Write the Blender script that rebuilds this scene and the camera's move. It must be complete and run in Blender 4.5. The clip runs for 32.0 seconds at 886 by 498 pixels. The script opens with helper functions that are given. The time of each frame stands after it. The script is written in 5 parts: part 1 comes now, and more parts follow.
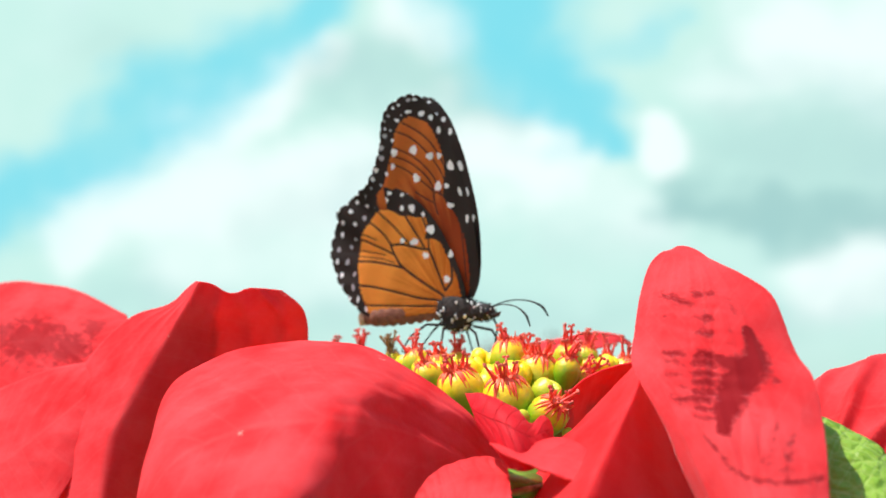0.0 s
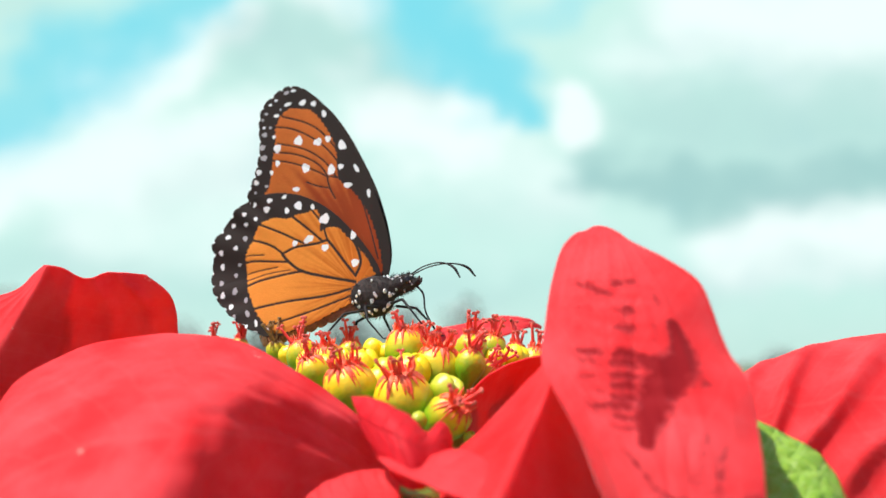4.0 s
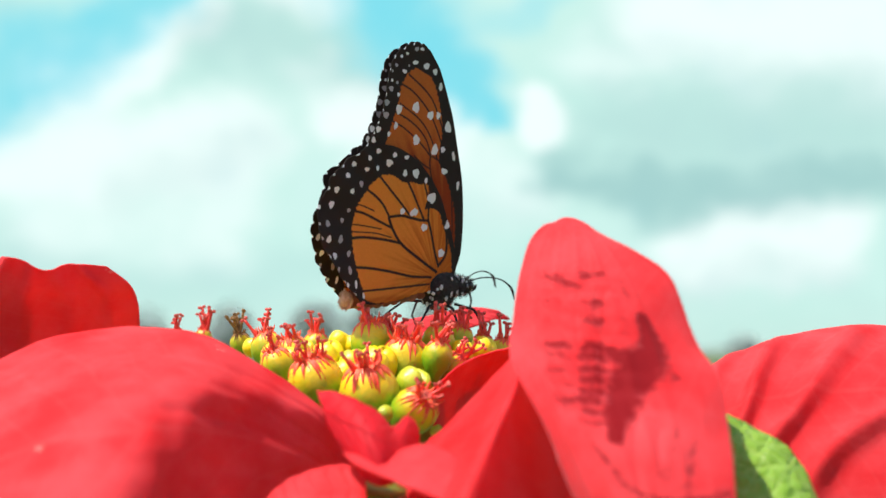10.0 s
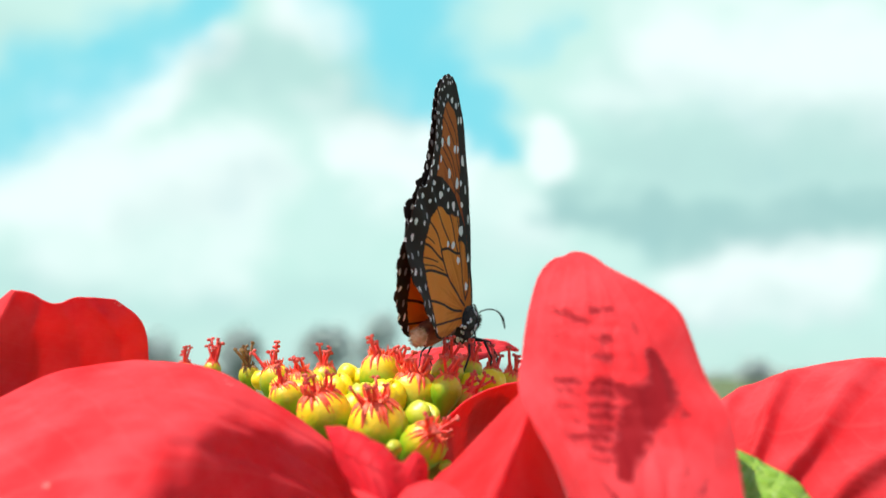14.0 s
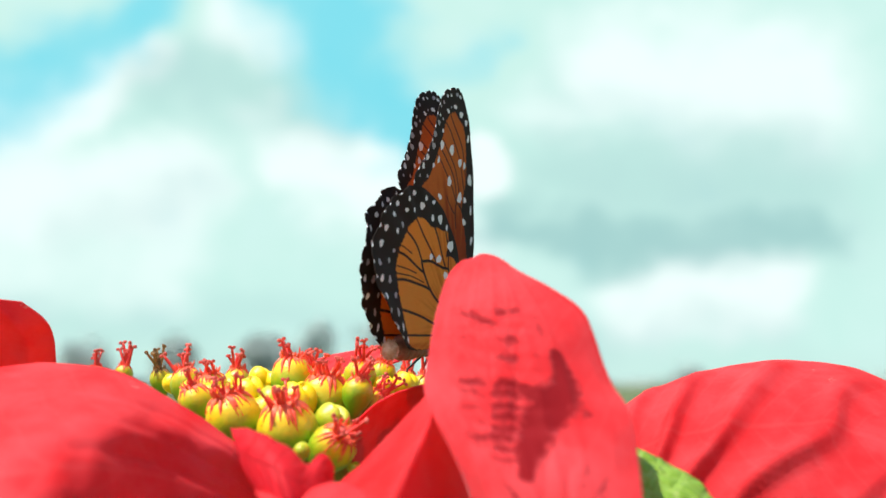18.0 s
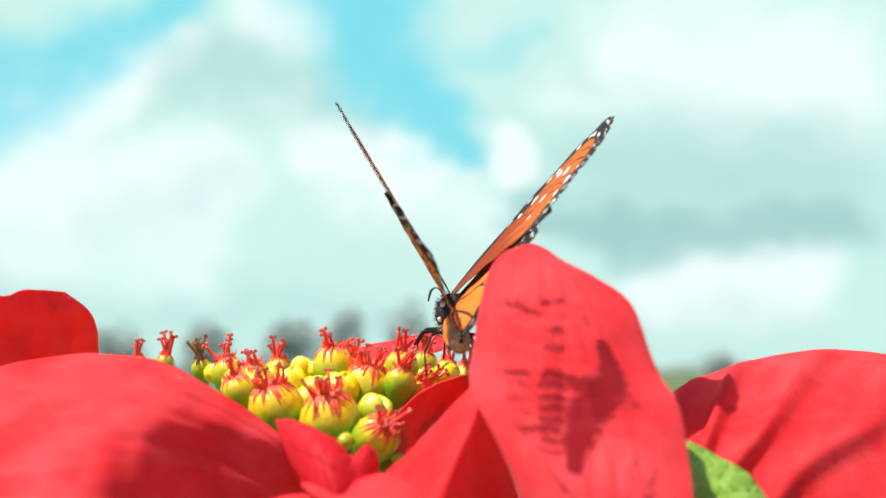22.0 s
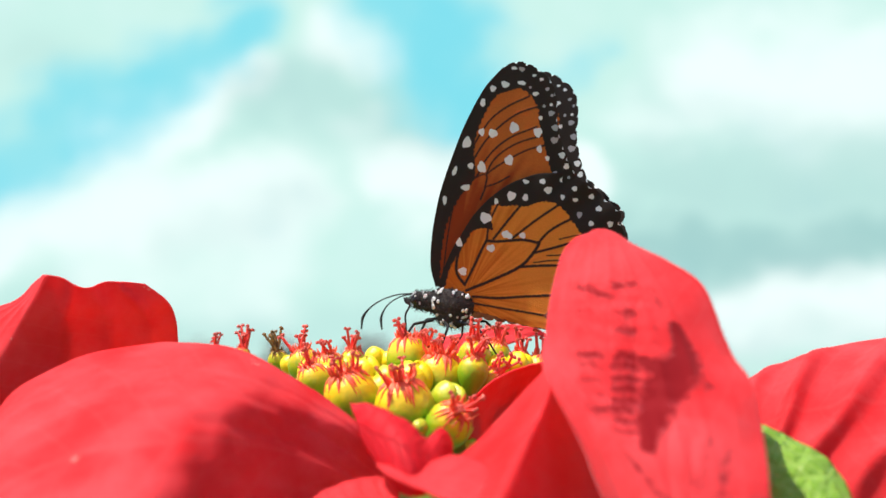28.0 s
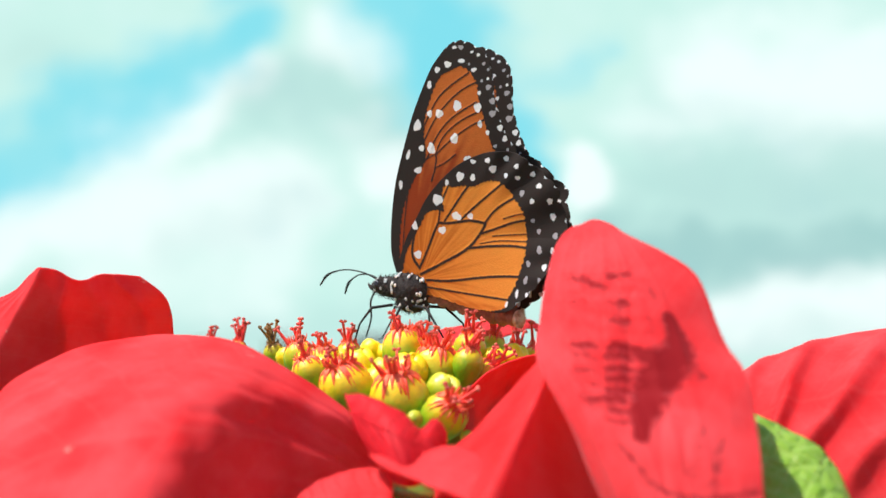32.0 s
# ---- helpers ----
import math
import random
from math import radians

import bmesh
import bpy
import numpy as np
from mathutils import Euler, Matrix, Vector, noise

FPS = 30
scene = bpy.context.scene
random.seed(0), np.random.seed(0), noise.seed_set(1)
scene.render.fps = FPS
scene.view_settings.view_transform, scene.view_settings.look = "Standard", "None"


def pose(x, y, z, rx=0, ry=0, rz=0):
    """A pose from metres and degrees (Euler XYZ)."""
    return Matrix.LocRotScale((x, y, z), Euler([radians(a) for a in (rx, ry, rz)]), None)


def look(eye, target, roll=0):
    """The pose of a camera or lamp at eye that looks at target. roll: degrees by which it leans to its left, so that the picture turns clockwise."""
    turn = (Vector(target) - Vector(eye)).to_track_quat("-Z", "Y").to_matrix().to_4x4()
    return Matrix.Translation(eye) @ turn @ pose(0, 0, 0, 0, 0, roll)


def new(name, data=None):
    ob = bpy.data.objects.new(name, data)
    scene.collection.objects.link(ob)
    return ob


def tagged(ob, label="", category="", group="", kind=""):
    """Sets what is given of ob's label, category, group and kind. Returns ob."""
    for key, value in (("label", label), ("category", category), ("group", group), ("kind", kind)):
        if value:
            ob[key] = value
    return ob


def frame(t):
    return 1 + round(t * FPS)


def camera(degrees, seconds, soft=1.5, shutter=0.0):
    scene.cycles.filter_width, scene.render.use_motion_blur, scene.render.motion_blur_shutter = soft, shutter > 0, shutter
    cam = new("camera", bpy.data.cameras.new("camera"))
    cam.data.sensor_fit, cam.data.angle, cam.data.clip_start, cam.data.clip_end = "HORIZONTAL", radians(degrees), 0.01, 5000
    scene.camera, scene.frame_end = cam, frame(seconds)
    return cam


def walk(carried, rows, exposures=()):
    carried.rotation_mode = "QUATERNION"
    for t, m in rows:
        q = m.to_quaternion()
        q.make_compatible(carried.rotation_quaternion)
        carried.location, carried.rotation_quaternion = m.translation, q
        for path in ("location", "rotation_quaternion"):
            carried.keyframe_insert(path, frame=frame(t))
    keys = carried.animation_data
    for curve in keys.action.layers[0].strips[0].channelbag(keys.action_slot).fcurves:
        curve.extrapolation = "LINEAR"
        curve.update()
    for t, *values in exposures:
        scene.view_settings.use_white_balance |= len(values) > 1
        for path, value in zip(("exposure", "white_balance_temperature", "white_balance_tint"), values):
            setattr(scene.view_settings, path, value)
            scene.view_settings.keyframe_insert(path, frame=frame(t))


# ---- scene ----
# Camera rows: seconds, place in mm, tilt, lean and turn in degrees.
PATH = (
    (0, 0.68, -236.89, -9.75, 97.274, -0.501, 6.082),
    (0.5, -2.10, -234.57, -7.00, 96.729, -0.477, 5.816),
    (1, -7.53, -233.51, -4.20, 96.096, -0.878, 3.907),
    (1.5, 0.98, -230.72, -4.95, 95.407, -0.664, 3.497),
    (2, 0.47, -229.58, -8.74, 96.537, -0.847, 2.924),
    (2.5, 0.19, -228.17, -7.20, 96.329, -0.895, 2.859),
    (4.5, 3.01, -208.85, -3.56, 95.387, 0.205, 1.914),
    (5, 2.73, -211.29, -4.38, 97.481, 0.265, 1.508),
    (5.5, 0.91, -209.48, -0.56, 94.485, 0.301, -0.100),
    (6, -1.53, -210.18, -0.88, 95.307, -0.073, -0.455),
    (6.5, -2.50, -209.68, -0.52, 95.621, -0.336, 0.571),
    (7, -2.83, -209.03, 0.95, 95.307, -0.274, -0.362),
    (7.5, -0.39, -207.61, 0.72, 94.713, -0.077, 0.255),
    (8, 0.45, -208.49, 0.02, 94.900, -0.140, -0.176),
    (8.5, 0.49, -208.25, 0.42, 94.478, -0.093, -0.135),
    (9, 2.23, -207.65, -1.20, 94.221, 0.085, 0.836),
    (9.5, 0.63, -208.96, -0.88, 94.020, 0.074, 1.885),
    (10, 2.37, -209.05, -2.85, 94.872, 0.112, 0.496),
    (10.5, 3.86, -207.59, 0.02, 94.840, 0.162, 0.110),
    (11, 5.84, -208.76, -1.08, 96.390, 0.445, -0.890),
    (11.5, 6.84, -209.01, -1.89, 96.536, 0.423, -0.679),
    (12, 5.62, -208.84, -2.01, 96.916, 0.206, 0.584),
    (12.5, 2.81, -209.60, -1.92, 96.408, 0.163, 0.329),
    (13, 3.63, -208.95, -2.80, 96.237, 0.190, 0.434),
    (13.5, 2.48, -208.92, -1.46, 96.032, 0.044, 0.957),
    (15.5, 3.66, -208.56, -1.15, 95.922, 0.144, 0.992),
    (16, 4.59, -209.03, -1.96, 96.040, 0.190, 0.942),
    (16.5, 7.00, -208.35, -2.55, 96.087, 0.312, 0.151),
    (17, 6.06, -208.65, -1.44, 96.123, 0.165, -0.385),
    (17.5, 6.28, -209.74, -3.39, 96.267, 0.328, -2.261),
    (18, 6.77, -209.15, -2.17, 96.334, 0.201, -1.951),
    (18.5, 4.89, -208.91, -1.27, 96.226, 0.003, -1.872),
    (19, 4.96, -209.07, -3.30, 96.332, 0.253, -1.978),
    (19.5, 4.69, -208.59, -1.59, 96.002, 0.177, -1.191),
    (20, 3.67, -208.99, -1.74, 96.293, 0.009, -0.863),
    (20.5, 5.75, -209.12, -2.45, 95.888, 0.344, -1.602),
    (21, 5.87, -208.68, -2.67, 95.849, 0.291, -1.638),
    (21.5, 3.75, -208.69, -1.46, 96.203, 0.003, -0.823),
    (22, 4.56, -208.06, -1.39, 95.646, 0.231, -0.627),
    (22.5, 7.27, -208.11, -2.95, 95.807, 0.368, 0.624),
    (23, 4.03, -209.33, -4.18, 96.441, 0.158, -0.241),
    (23.5, 5.48, -208.46, -2.79, 95.711, 0.264, 0.183),
    (24, 5.40, -208.78, -2.91, 95.366, 0.435, 0.266),
    (24.5, 4.18, -209.21, -3.12, 95.640, 0.288, 0.585),
    (26.5, 5.17, -209.06, -4.90, 95.954, 0.397, 2.142),
    (27, 5.54, -209.00, -4.49, 95.463, 0.613, 2.037),
    (27.5, 5.05, -208.87, -3.80, 95.728, 0.510, 2.839),
    (28, 4.82, -209.00, -5.53, 96.357, 0.432, 2.848),
    (28.5, 3.61, -209.07, -3.02, 95.522, 0.399, 2.562),
    (29, 3.71, -208.95, -2.99, 95.846, 0.327, 3.043),
    (29.5, 4.94, -209.38, -4.77, 95.782, 0.565, 2.721),
    (30, 5.06, -209.25, -4.69, 95.939, 0.393, 2.970),
    (30.5, 6.09, -208.52, -4.63, 95.630, 0.571, 2.892),
    (31, 6.43, -208.91, -5.14, 95.446, 0.683, 2.613),
    (31.5, 5.52, -209.27, -4.94, 95.643, 0.477, 2.842),
    (32, 5.77, -208.84, -6.40, 96.234, 0.537, 2.895),
)
cam = camera(40, 32.0, soft=1.5, shutter=0.0)
cam.data.dof.use_dof = True
cam.data.dof.focus_distance = 0.206
cam.data.dof.aperture_fstop = 17
walk(cam, [(t, pose(x * 0.001, y * 0.001, z * 0.001, 0, 0, turn) @ pose(0, 0, 0, tilt) @ pose(0, 0, 0, 0, 0, -lean)) for t, x, y, z, tilt, lean, turn in PATH])

MM = 0.001


# ---- light ----
SUN_AZ, SUN_EL = radians(-107), radians(64)
world = bpy.data.worlds.new("sky")
scene.world = world
world.use_nodes = True
wn = world.node_tree.nodes
sky_tex = wn.new("ShaderNodeTexSky")
sky_tex.sky_type, sky_tex.sun_disc = "NISHITA", False
sky_tex.sun_elevation, sky_tex.sun_rotation = SUN_EL, SUN_AZ
world.node_tree.links.new(sky_tex.outputs[0], wn["Background"].inputs[0])
wn["Background"].inputs[1].default_value = 0.14
sun_data = bpy.data.lights.new("sun", "SUN")
sun_data.energy, sun_data.angle, sun_data.color = 4.9, radians(0.6), (1.0, 0.95, 0.88)
sun = new("sun", sun_data)
scene.view_settings.exposure = 0.3
sun_dir = Vector((math.sin(SUN_AZ) * math.cos(SUN_EL), math.cos(SUN_AZ) * math.cos(SUN_EL), math.sin(SUN_EL)))
sun.matrix_world = look(sun_dir * 5, (0, 0, 0))


# ---- materials ----
def material(name):
    mat = bpy.data.materials.new(name)
    mat.use_nodes = True
    return mat, mat.node_tree.nodes, mat.node_tree.links, mat.node_tree.nodes["Principled BSDF"]


def math_node(nodes, links, op, a, b=None, c=None, clamp=False):
    n = nodes.new("ShaderNodeMath")
    n.operation, n.use_clamp = op, clamp
    for i, v in enumerate((a, b, c)):
        if v is None:
            continue
        if isinstance(v, (int, float)):
            n.inputs[i].default_value = v
        else:
            links.new(v, n.inputs[i])
    return n.outputs[0]


def mix_colour(nodes, links, fac, a, b, blend="MIX"):
    n = nodes.new("ShaderNodeMix")
    n.data_type, n.blend_type = "RGBA", blend
    for i, v in ((0, fac), (6, a), (7, b)):
        if isinstance(v, (int, float)):
            n.inputs[i].default_value = v
        elif isinstance(v, tuple):
            n.inputs[i].default_value = (*v, 1)
        else:
            links.new(v, n.inputs[i])
    return n.outputs[2]


def noise_node(nodes, links, scale, detail=3.0, rough=0.55, vector=None, distort=0.0):
    n = nodes.new("ShaderNodeTexNoise")
    n.inputs["Scale"].default_value, n.inputs["Detail"].default_value = scale, detail
    n.inputs["Roughness"].default_value, n.inputs["Distortion"].default_value = rough, distort
    if vector is not None:
        links.new(vector, n.inputs["Vector"])
    return n.outputs[0]


def smooth_range(nodes, links, value, lo, hi, out_lo=0.0, out_hi=1.0):
    n = nodes.new("ShaderNodeMapRange")
    n.interpolation_type = "SMOOTHSTEP"
    links.new(value, n.inputs[0])
    for i, v in enumerate((lo, hi, out_lo, out_hi)):
        n.inputs[i + 1].default_value = v
    return n.outputs[0]


def bump(nodes, links, height, distance, strength=1.0):
    n = nodes.new("ShaderNodeBump")
    n.inputs["Strength"].default_value, n.inputs["Distance"].default_value = strength, distance
    links.new(height, n.inputs["Height"])
    return n.outputs[0]


def see_through(nodes, links, bsdf, colour, fac):
    """Lets part of the light pass through a thin sheet."""
    trans = nodes.new("ShaderNodeBsdfTranslucent")
    if isinstance(colour, tuple):
        trans.inputs[0].default_value = (*colour, 1)
    else:
        links.new(colour, trans.inputs[0])
    mixed = nodes.new("ShaderNodeMixShader")
    mixed.inputs[0].default_value = fac
    links.new(bsdf.outputs[0], mixed.inputs[1])
    links.new(trans.outputs[0], mixed.inputs[2])
    links.new(mixed.outputs[0], nodes["Material Output"].inputs[0])


def petal_material(name, low, high, vein_colour, veins, slant, glow=(0.95, 0.014, 0.016), rough=0.6, relief=0.0004, through_light=0.42, vein_mix=0.14, stains=(), sheen=0.0, line_relief=-0.03, spec=0.04, quilt=0.0, nicks=(), teeth=(70.0, 14.0), scarred=False):
    mat, nodes, links, bsdf = material(name)
    uv = nodes.new("ShaderNodeUVMap")
    sep = nodes.new("ShaderNodeSeparateXYZ")
    links.new(uv.outputs[0], sep.inputs[0])
    obj = nodes.new("ShaderNodeTexCoord").outputs["Object"]
    s, v = sep.outputs[0], sep.outputs[1]
    side = math_node(nodes, links, "ABSOLUTE", math_node(nodes, links, "SUBTRACT", v, 0.5))
    wob = noise_node(nodes, links, 60, 2, vector=obj)
    phase = math_node(nodes, links, "ADD", math_node(nodes, links, "MULTIPLY", s, veins), math_node(nodes, links, "MULTIPLY", side, -slant))
    phase = math_node(nodes, links, "ADD", phase, math_node(nodes, links, "MULTIPLY", wob, 0.9))
    saw = math_node(nodes, links, "ABSOLUTE", math_node(nodes, links, "SUBTRACT", math_node(nodes, links, "FRACT", phase), 0.5))
    vein = smooth_range(nodes, links, saw, 0.09, 0.0)
    rib = smooth_range(nodes, links, side, 0.018, 0.004)
    lines = math_node(nodes, links, "MAXIMUM", math_node(nodes, links, "MULTIPLY", vein, 0.7), rib)
    blotch = noise_node(nodes, links, 90, 4, 0.6, obj)
    grain = noise_node(nodes, links, 1500, 3, 0.6, obj)
    run = nodes.new("ShaderNodeCombineXYZ")
    links.new(math_node(nodes, links, "MULTIPLY", s, 3.0), run.inputs[0])
    links.new(math_node(nodes, links, "MULTIPLY", v, 18.0), run.inputs[1])
    streak = noise_node(nodes, links, 1.0, 2.5, 0.5, run.outputs[0], 0.3)
    mottle = math_node(nodes, links, "ADD", math_node(nodes, links, "MULTIPLY", blotch, 0.85), math_node(nodes, links, "MULTIPLY", streak, 0.15))
    base = mix_colour(nodes, links, smooth_range(nodes, links, mottle, 0.3, 0.7), low, high)
    base = mix_colour(nodes, links, math_node(nodes, links, "MULTIPLY", lines, vein_mix), base, vein_colour)
    base = mix_colour(nodes, links, math_node(nodes, links, "MULTIPLY", grain, 0.22), base, low, "MULTIPLY")
    if scarred:
        comb = nodes.new("ShaderNodeCombineXYZ")
        links.new(math_node(nodes, links, "MULTIPLY", s, 72.0), comb.inputs[0])
        links.new(math_node(nodes, links, "MULTIPLY", v, 17.0), comb.inputs[1])
        mark = noise_node(nodes, links, 1.0, 5, 0.65, comb.outputs[0], 0.4)
        mark = math_node(nodes, links, "ADD", math_node(nodes, links, "MULTIPLY", mark, 0.55), math_node(nodes, links, "MULTIPLY", noise_node(nodes, links, 750, 4, 0.7, obj, 0.5), 0.45))
        depth = nodes.new("ShaderNodeAttribute")
        depth.attribute_name = "scar"
        ragged = math_node(nodes, links, "ADD", depth.outputs["Fac"], math_node(nodes, links, "MULTIPLY", math_node(nodes, links, "SUBTRACT", mark, 0.5), 2.8))
        worn = math_node(nodes, links, "MULTIPLY", smooth_range(nodes, links, ragged, 0.15, 0.95), smooth_range(nodes, links, depth.outputs["Fac"], 0.0, 0.9, 0.35, 1.0))
        worn = math_node(nodes, links, "MULTIPLY", worn, smooth_range(nodes, links, depth.outputs["Fac"], 0.02, 0.3))
        base = mix_colour(nodes, links, worn, base, (0.4, 0.012, 0.018))
        glow = mix_colour(nodes, links, worn, glow, (0.24, 0.003, 0.004))
    elif stains:
        comb = nodes.new("ShaderNodeCombineXYZ")
        links.new(math_node(nodes, links, "MULTIPLY", s, teeth[0]), comb.inputs[0])
        links.new(math_node(nodes, links, "MULTIPLY", v, teeth[1]), comb.inputs[1])
        mark = noise_node(nodes, links, 1.0, 5, 0.68, comb.outputs[0], 0.4)
        worn = None
        for at_s, at_v, size_s, size_v, k in stains:
            du = math_node(nodes, links, "DIVIDE", math_node(nodes, links, "SUBTRACT", s, at_s), size_s)
            dv = math_node(nodes, links, "DIVIDE", math_node(nodes, links, "SUBTRACT", v, at_v), size_v)
            rad = math_node(nodes, links, "SQRT", math_node(nodes, links, "ADD", math_node(nodes, links, "MULTIPLY", du, du), math_node(nodes, links, "MULTIPLY", dv, dv)))
            edge = math_node(nodes, links, "ADD", rad, math_node(nodes, links, "MULTIPLY", math_node(nodes, links, "SUBTRACT", mark, 0.5), 3.4))
            one = math_node(nodes, links, "MULTIPLY", smooth_range(nodes, links, edge, 1.5, 0.5), k)
            worn = one if worn is None else math_node(nodes, links, "MAXIMUM", worn, one)
        base = mix_colour(nodes, links, worn, base, (0.36, 0.011, 0.017))
        glow = mix_colour(nodes, links, worn, glow, (0.2, 0.003, 0.004))
    for at_s, at_v, size_s, size_v in nicks:
        du = math_node(nodes, links, "DIVIDE", math_node(nodes, links, "SUBTRACT", s, at_s), size_s)
        dv = math_node(nodes, links, "DIVIDE", math_node(nodes, links, "SUBTRACT", v, at_v), size_v)
        rad = math_node(nodes, links, "ADD", math_node(nodes, links, "MULTIPLY", du, du), math_node(nodes, links, "MULTIPLY", dv, dv))
        scratch = math_node(nodes, links, "MULTIPLY", smooth_range(nodes, links, rad, 1.0, 0.3), smooth_range(nodes, links, noise_node(nodes, links, 1100, 3, 0.6, obj), 0.53, 0.62))
        base = mix_colour(nodes, links, math_node(nodes, links, "MULTIPLY", scratch, 0.45), base, (0.9, 0.6, 0.5))
    cells = None
    if quilt:
        vor = nodes.new("ShaderNodeTexVoronoi")
        vor.feature = "DISTANCE_TO_EDGE"
        vor.inputs["Scale"].default_value = quilt
        warp = nodes.new("ShaderNodeVectorMath")
        warp.operation = "MULTIPLY_ADD"
        links.new(nodes.new("ShaderNodeTexNoise").outputs["Color"], warp.inputs[0])
        warp.inputs[1].default_value = (0.002, 0.002, 0.002)
        links.new(obj, warp.inputs[2])
        links.new(warp.outputs[0], vor.inputs["Vector"])
        cells = vor.outputs["Distance"]
        base = mix_colour(nodes, links, math_node(nodes, links, "MULTIPLY", smooth_range(nodes, links, cells, 0.07, 0.0), 0.35), base, vein_colour)
    links.new(base, bsdf.inputs["Base Color"])
    bsdf.inputs["Roughness"].default_value = rough
    bsdf.inputs["Specular IOR Level"].default_value = spec
    bsdf.inputs["Sheen Weight"].default_value = sheen
    bsdf.inputs["Sheen Roughness"].default_value = 0.4
    bsdf.inputs["Sheen Tint"].default_value = (1.0, 0.75, 0.8, 1)
    height = math_node(nodes, links, "ADD", math_node(nodes, links, "MULTIPLY", lines, line_relief), math_node(nodes, links, "MULTIPLY", grain, 0.22))
    height = math_node(nodes, links, "ADD", height, math_node(nodes, links, "ADD", math_node(nodes, links, "MULTIPLY", blotch, 0.9), math_node(nodes, links, "MULTIPLY", streak, 0.2)))
    if stains or scarred:
        height = math_node(nodes, links, "ADD", height, math_node(nodes, links, "MULTIPLY", worn, -0.4))
    if cells is not None:
        height = math_node(nodes, links, "ADD", height, math_node(nodes, links, "MULTIPLY", smooth_range(nodes, links, cells, 0.0, 0.4), 1.1))
    links.new(bump(nodes, links, height, relief), bsdf.inputs["Normal"])
    see_through(nodes, links, bsdf, glow, through_light)
    return mat


RED_LOW, RED_HIGH, RED_VEIN = (0.88, 0.042, 0.05), (0.97, 0.112, 0.126), (0.96, 0.2, 0.2)
BLOTCHES = ((0.55, 0.5, 0.16, 0.16, 0.6), (0.72, 0.58, 0.1, 0.14, 0.6), (0.38, 0.45, 0.12, 0.12, 0.5), (0.85, 0.4, 0.05, 0.1, 0.45))
petal_mats = {
    "plain": petal_material("red_bract", RED_LOW, RED_HIGH, RED_VEIN, 11, 5),
    "thin": petal_material("thin_red_bract", RED_LOW, RED_HIGH, RED_VEIN, 11, 5, glow=(0.98, 0.035, 0.02), through_light=0.57),
    "veined": petal_material("dark_veined_red_bract", (0.72, 0.02, 0.035), (0.86, 0.03, 0.05), (0.42, 0.01, 0.02), 9, 3, vein_mix=0.6, line_relief=-0.5, spec=0.2),
    "nicked": petal_material("nicked_red_bract", RED_LOW, RED_HIGH, RED_VEIN, 11, 5, nicks=((0.37, 0.045, 0.01, 0.02), (0.63, 0.515, 0.012, 0.016))),
    "chipped": petal_material("chipped_red_bract", RED_LOW, RED_HIGH, RED_VEIN, 11, 5, nicks=((0.01, 0.2, 0.02, 0.03), (0.05, 0.02, 0.03, 0.02), (0.35, 0.5, 0.05, 0.008))),
    "grazed": petal_material("grazed_red_bract", RED_LOW, RED_HIGH, RED_VEIN, 11, 5, nicks=((0.767, 0.19, 0.012, 0.03), (0.72, 0.1, 0.01, 0.02))),
    "bruised": petal_material("bruised_red_bract", RED_LOW, RED_HIGH, RED_VEIN, 9, 6, scarred=True, sheen=0.5),
    "worn": petal_material("worn_red_bract", RED_LOW, RED_HIGH, RED_VEIN, 9, 6, stains=BLOTCHES, teeth=(22.0, 16.0)),
    "leaf": petal_material("green_leaf", (0.22, 0.4, 0.035), (0.31, 0.5, 0.06), (0.5, 0.64, 0.2), 6, 3.2, glow=(0.3, 0.5, 0.03), rough=0.45, relief=0.0003, through_light=0.2, vein_mix=0.5, line_relief=-0.2, spec=0.25, quilt=430.0),
}


def plain_material(name, low, high, scale, rough=0.5, relief=0.0, spec=0.5):
    mat, nodes, links, bsdf = material(name)
    obj = nodes.new("ShaderNodeTexCoord").outputs["Object"]
    big, fine = noise_node(nodes, links, scale, 3, 0.6, obj), noise_node(nodes, links, scale * 7, 3, 0.6, obj)
    both = math_node(nodes, links, "ADD", math_node(nodes, links, "MULTIPLY", big, 0.7), math_node(nodes, links, "MULTIPLY", fine, 0.3))
    links.new(mix_colour(nodes, links, smooth_range(nodes, links, both, 0.3, 0.7), low, high), bsdf.inputs["Base Color"])
    bsdf.inputs["Roughness"].default_value, bsdf.inputs["Specular IOR Level"].default_value = rough, spec
    if relief:
        links.new(bump(nodes, links, both, relief), bsdf.inputs["Normal"])
    return mat


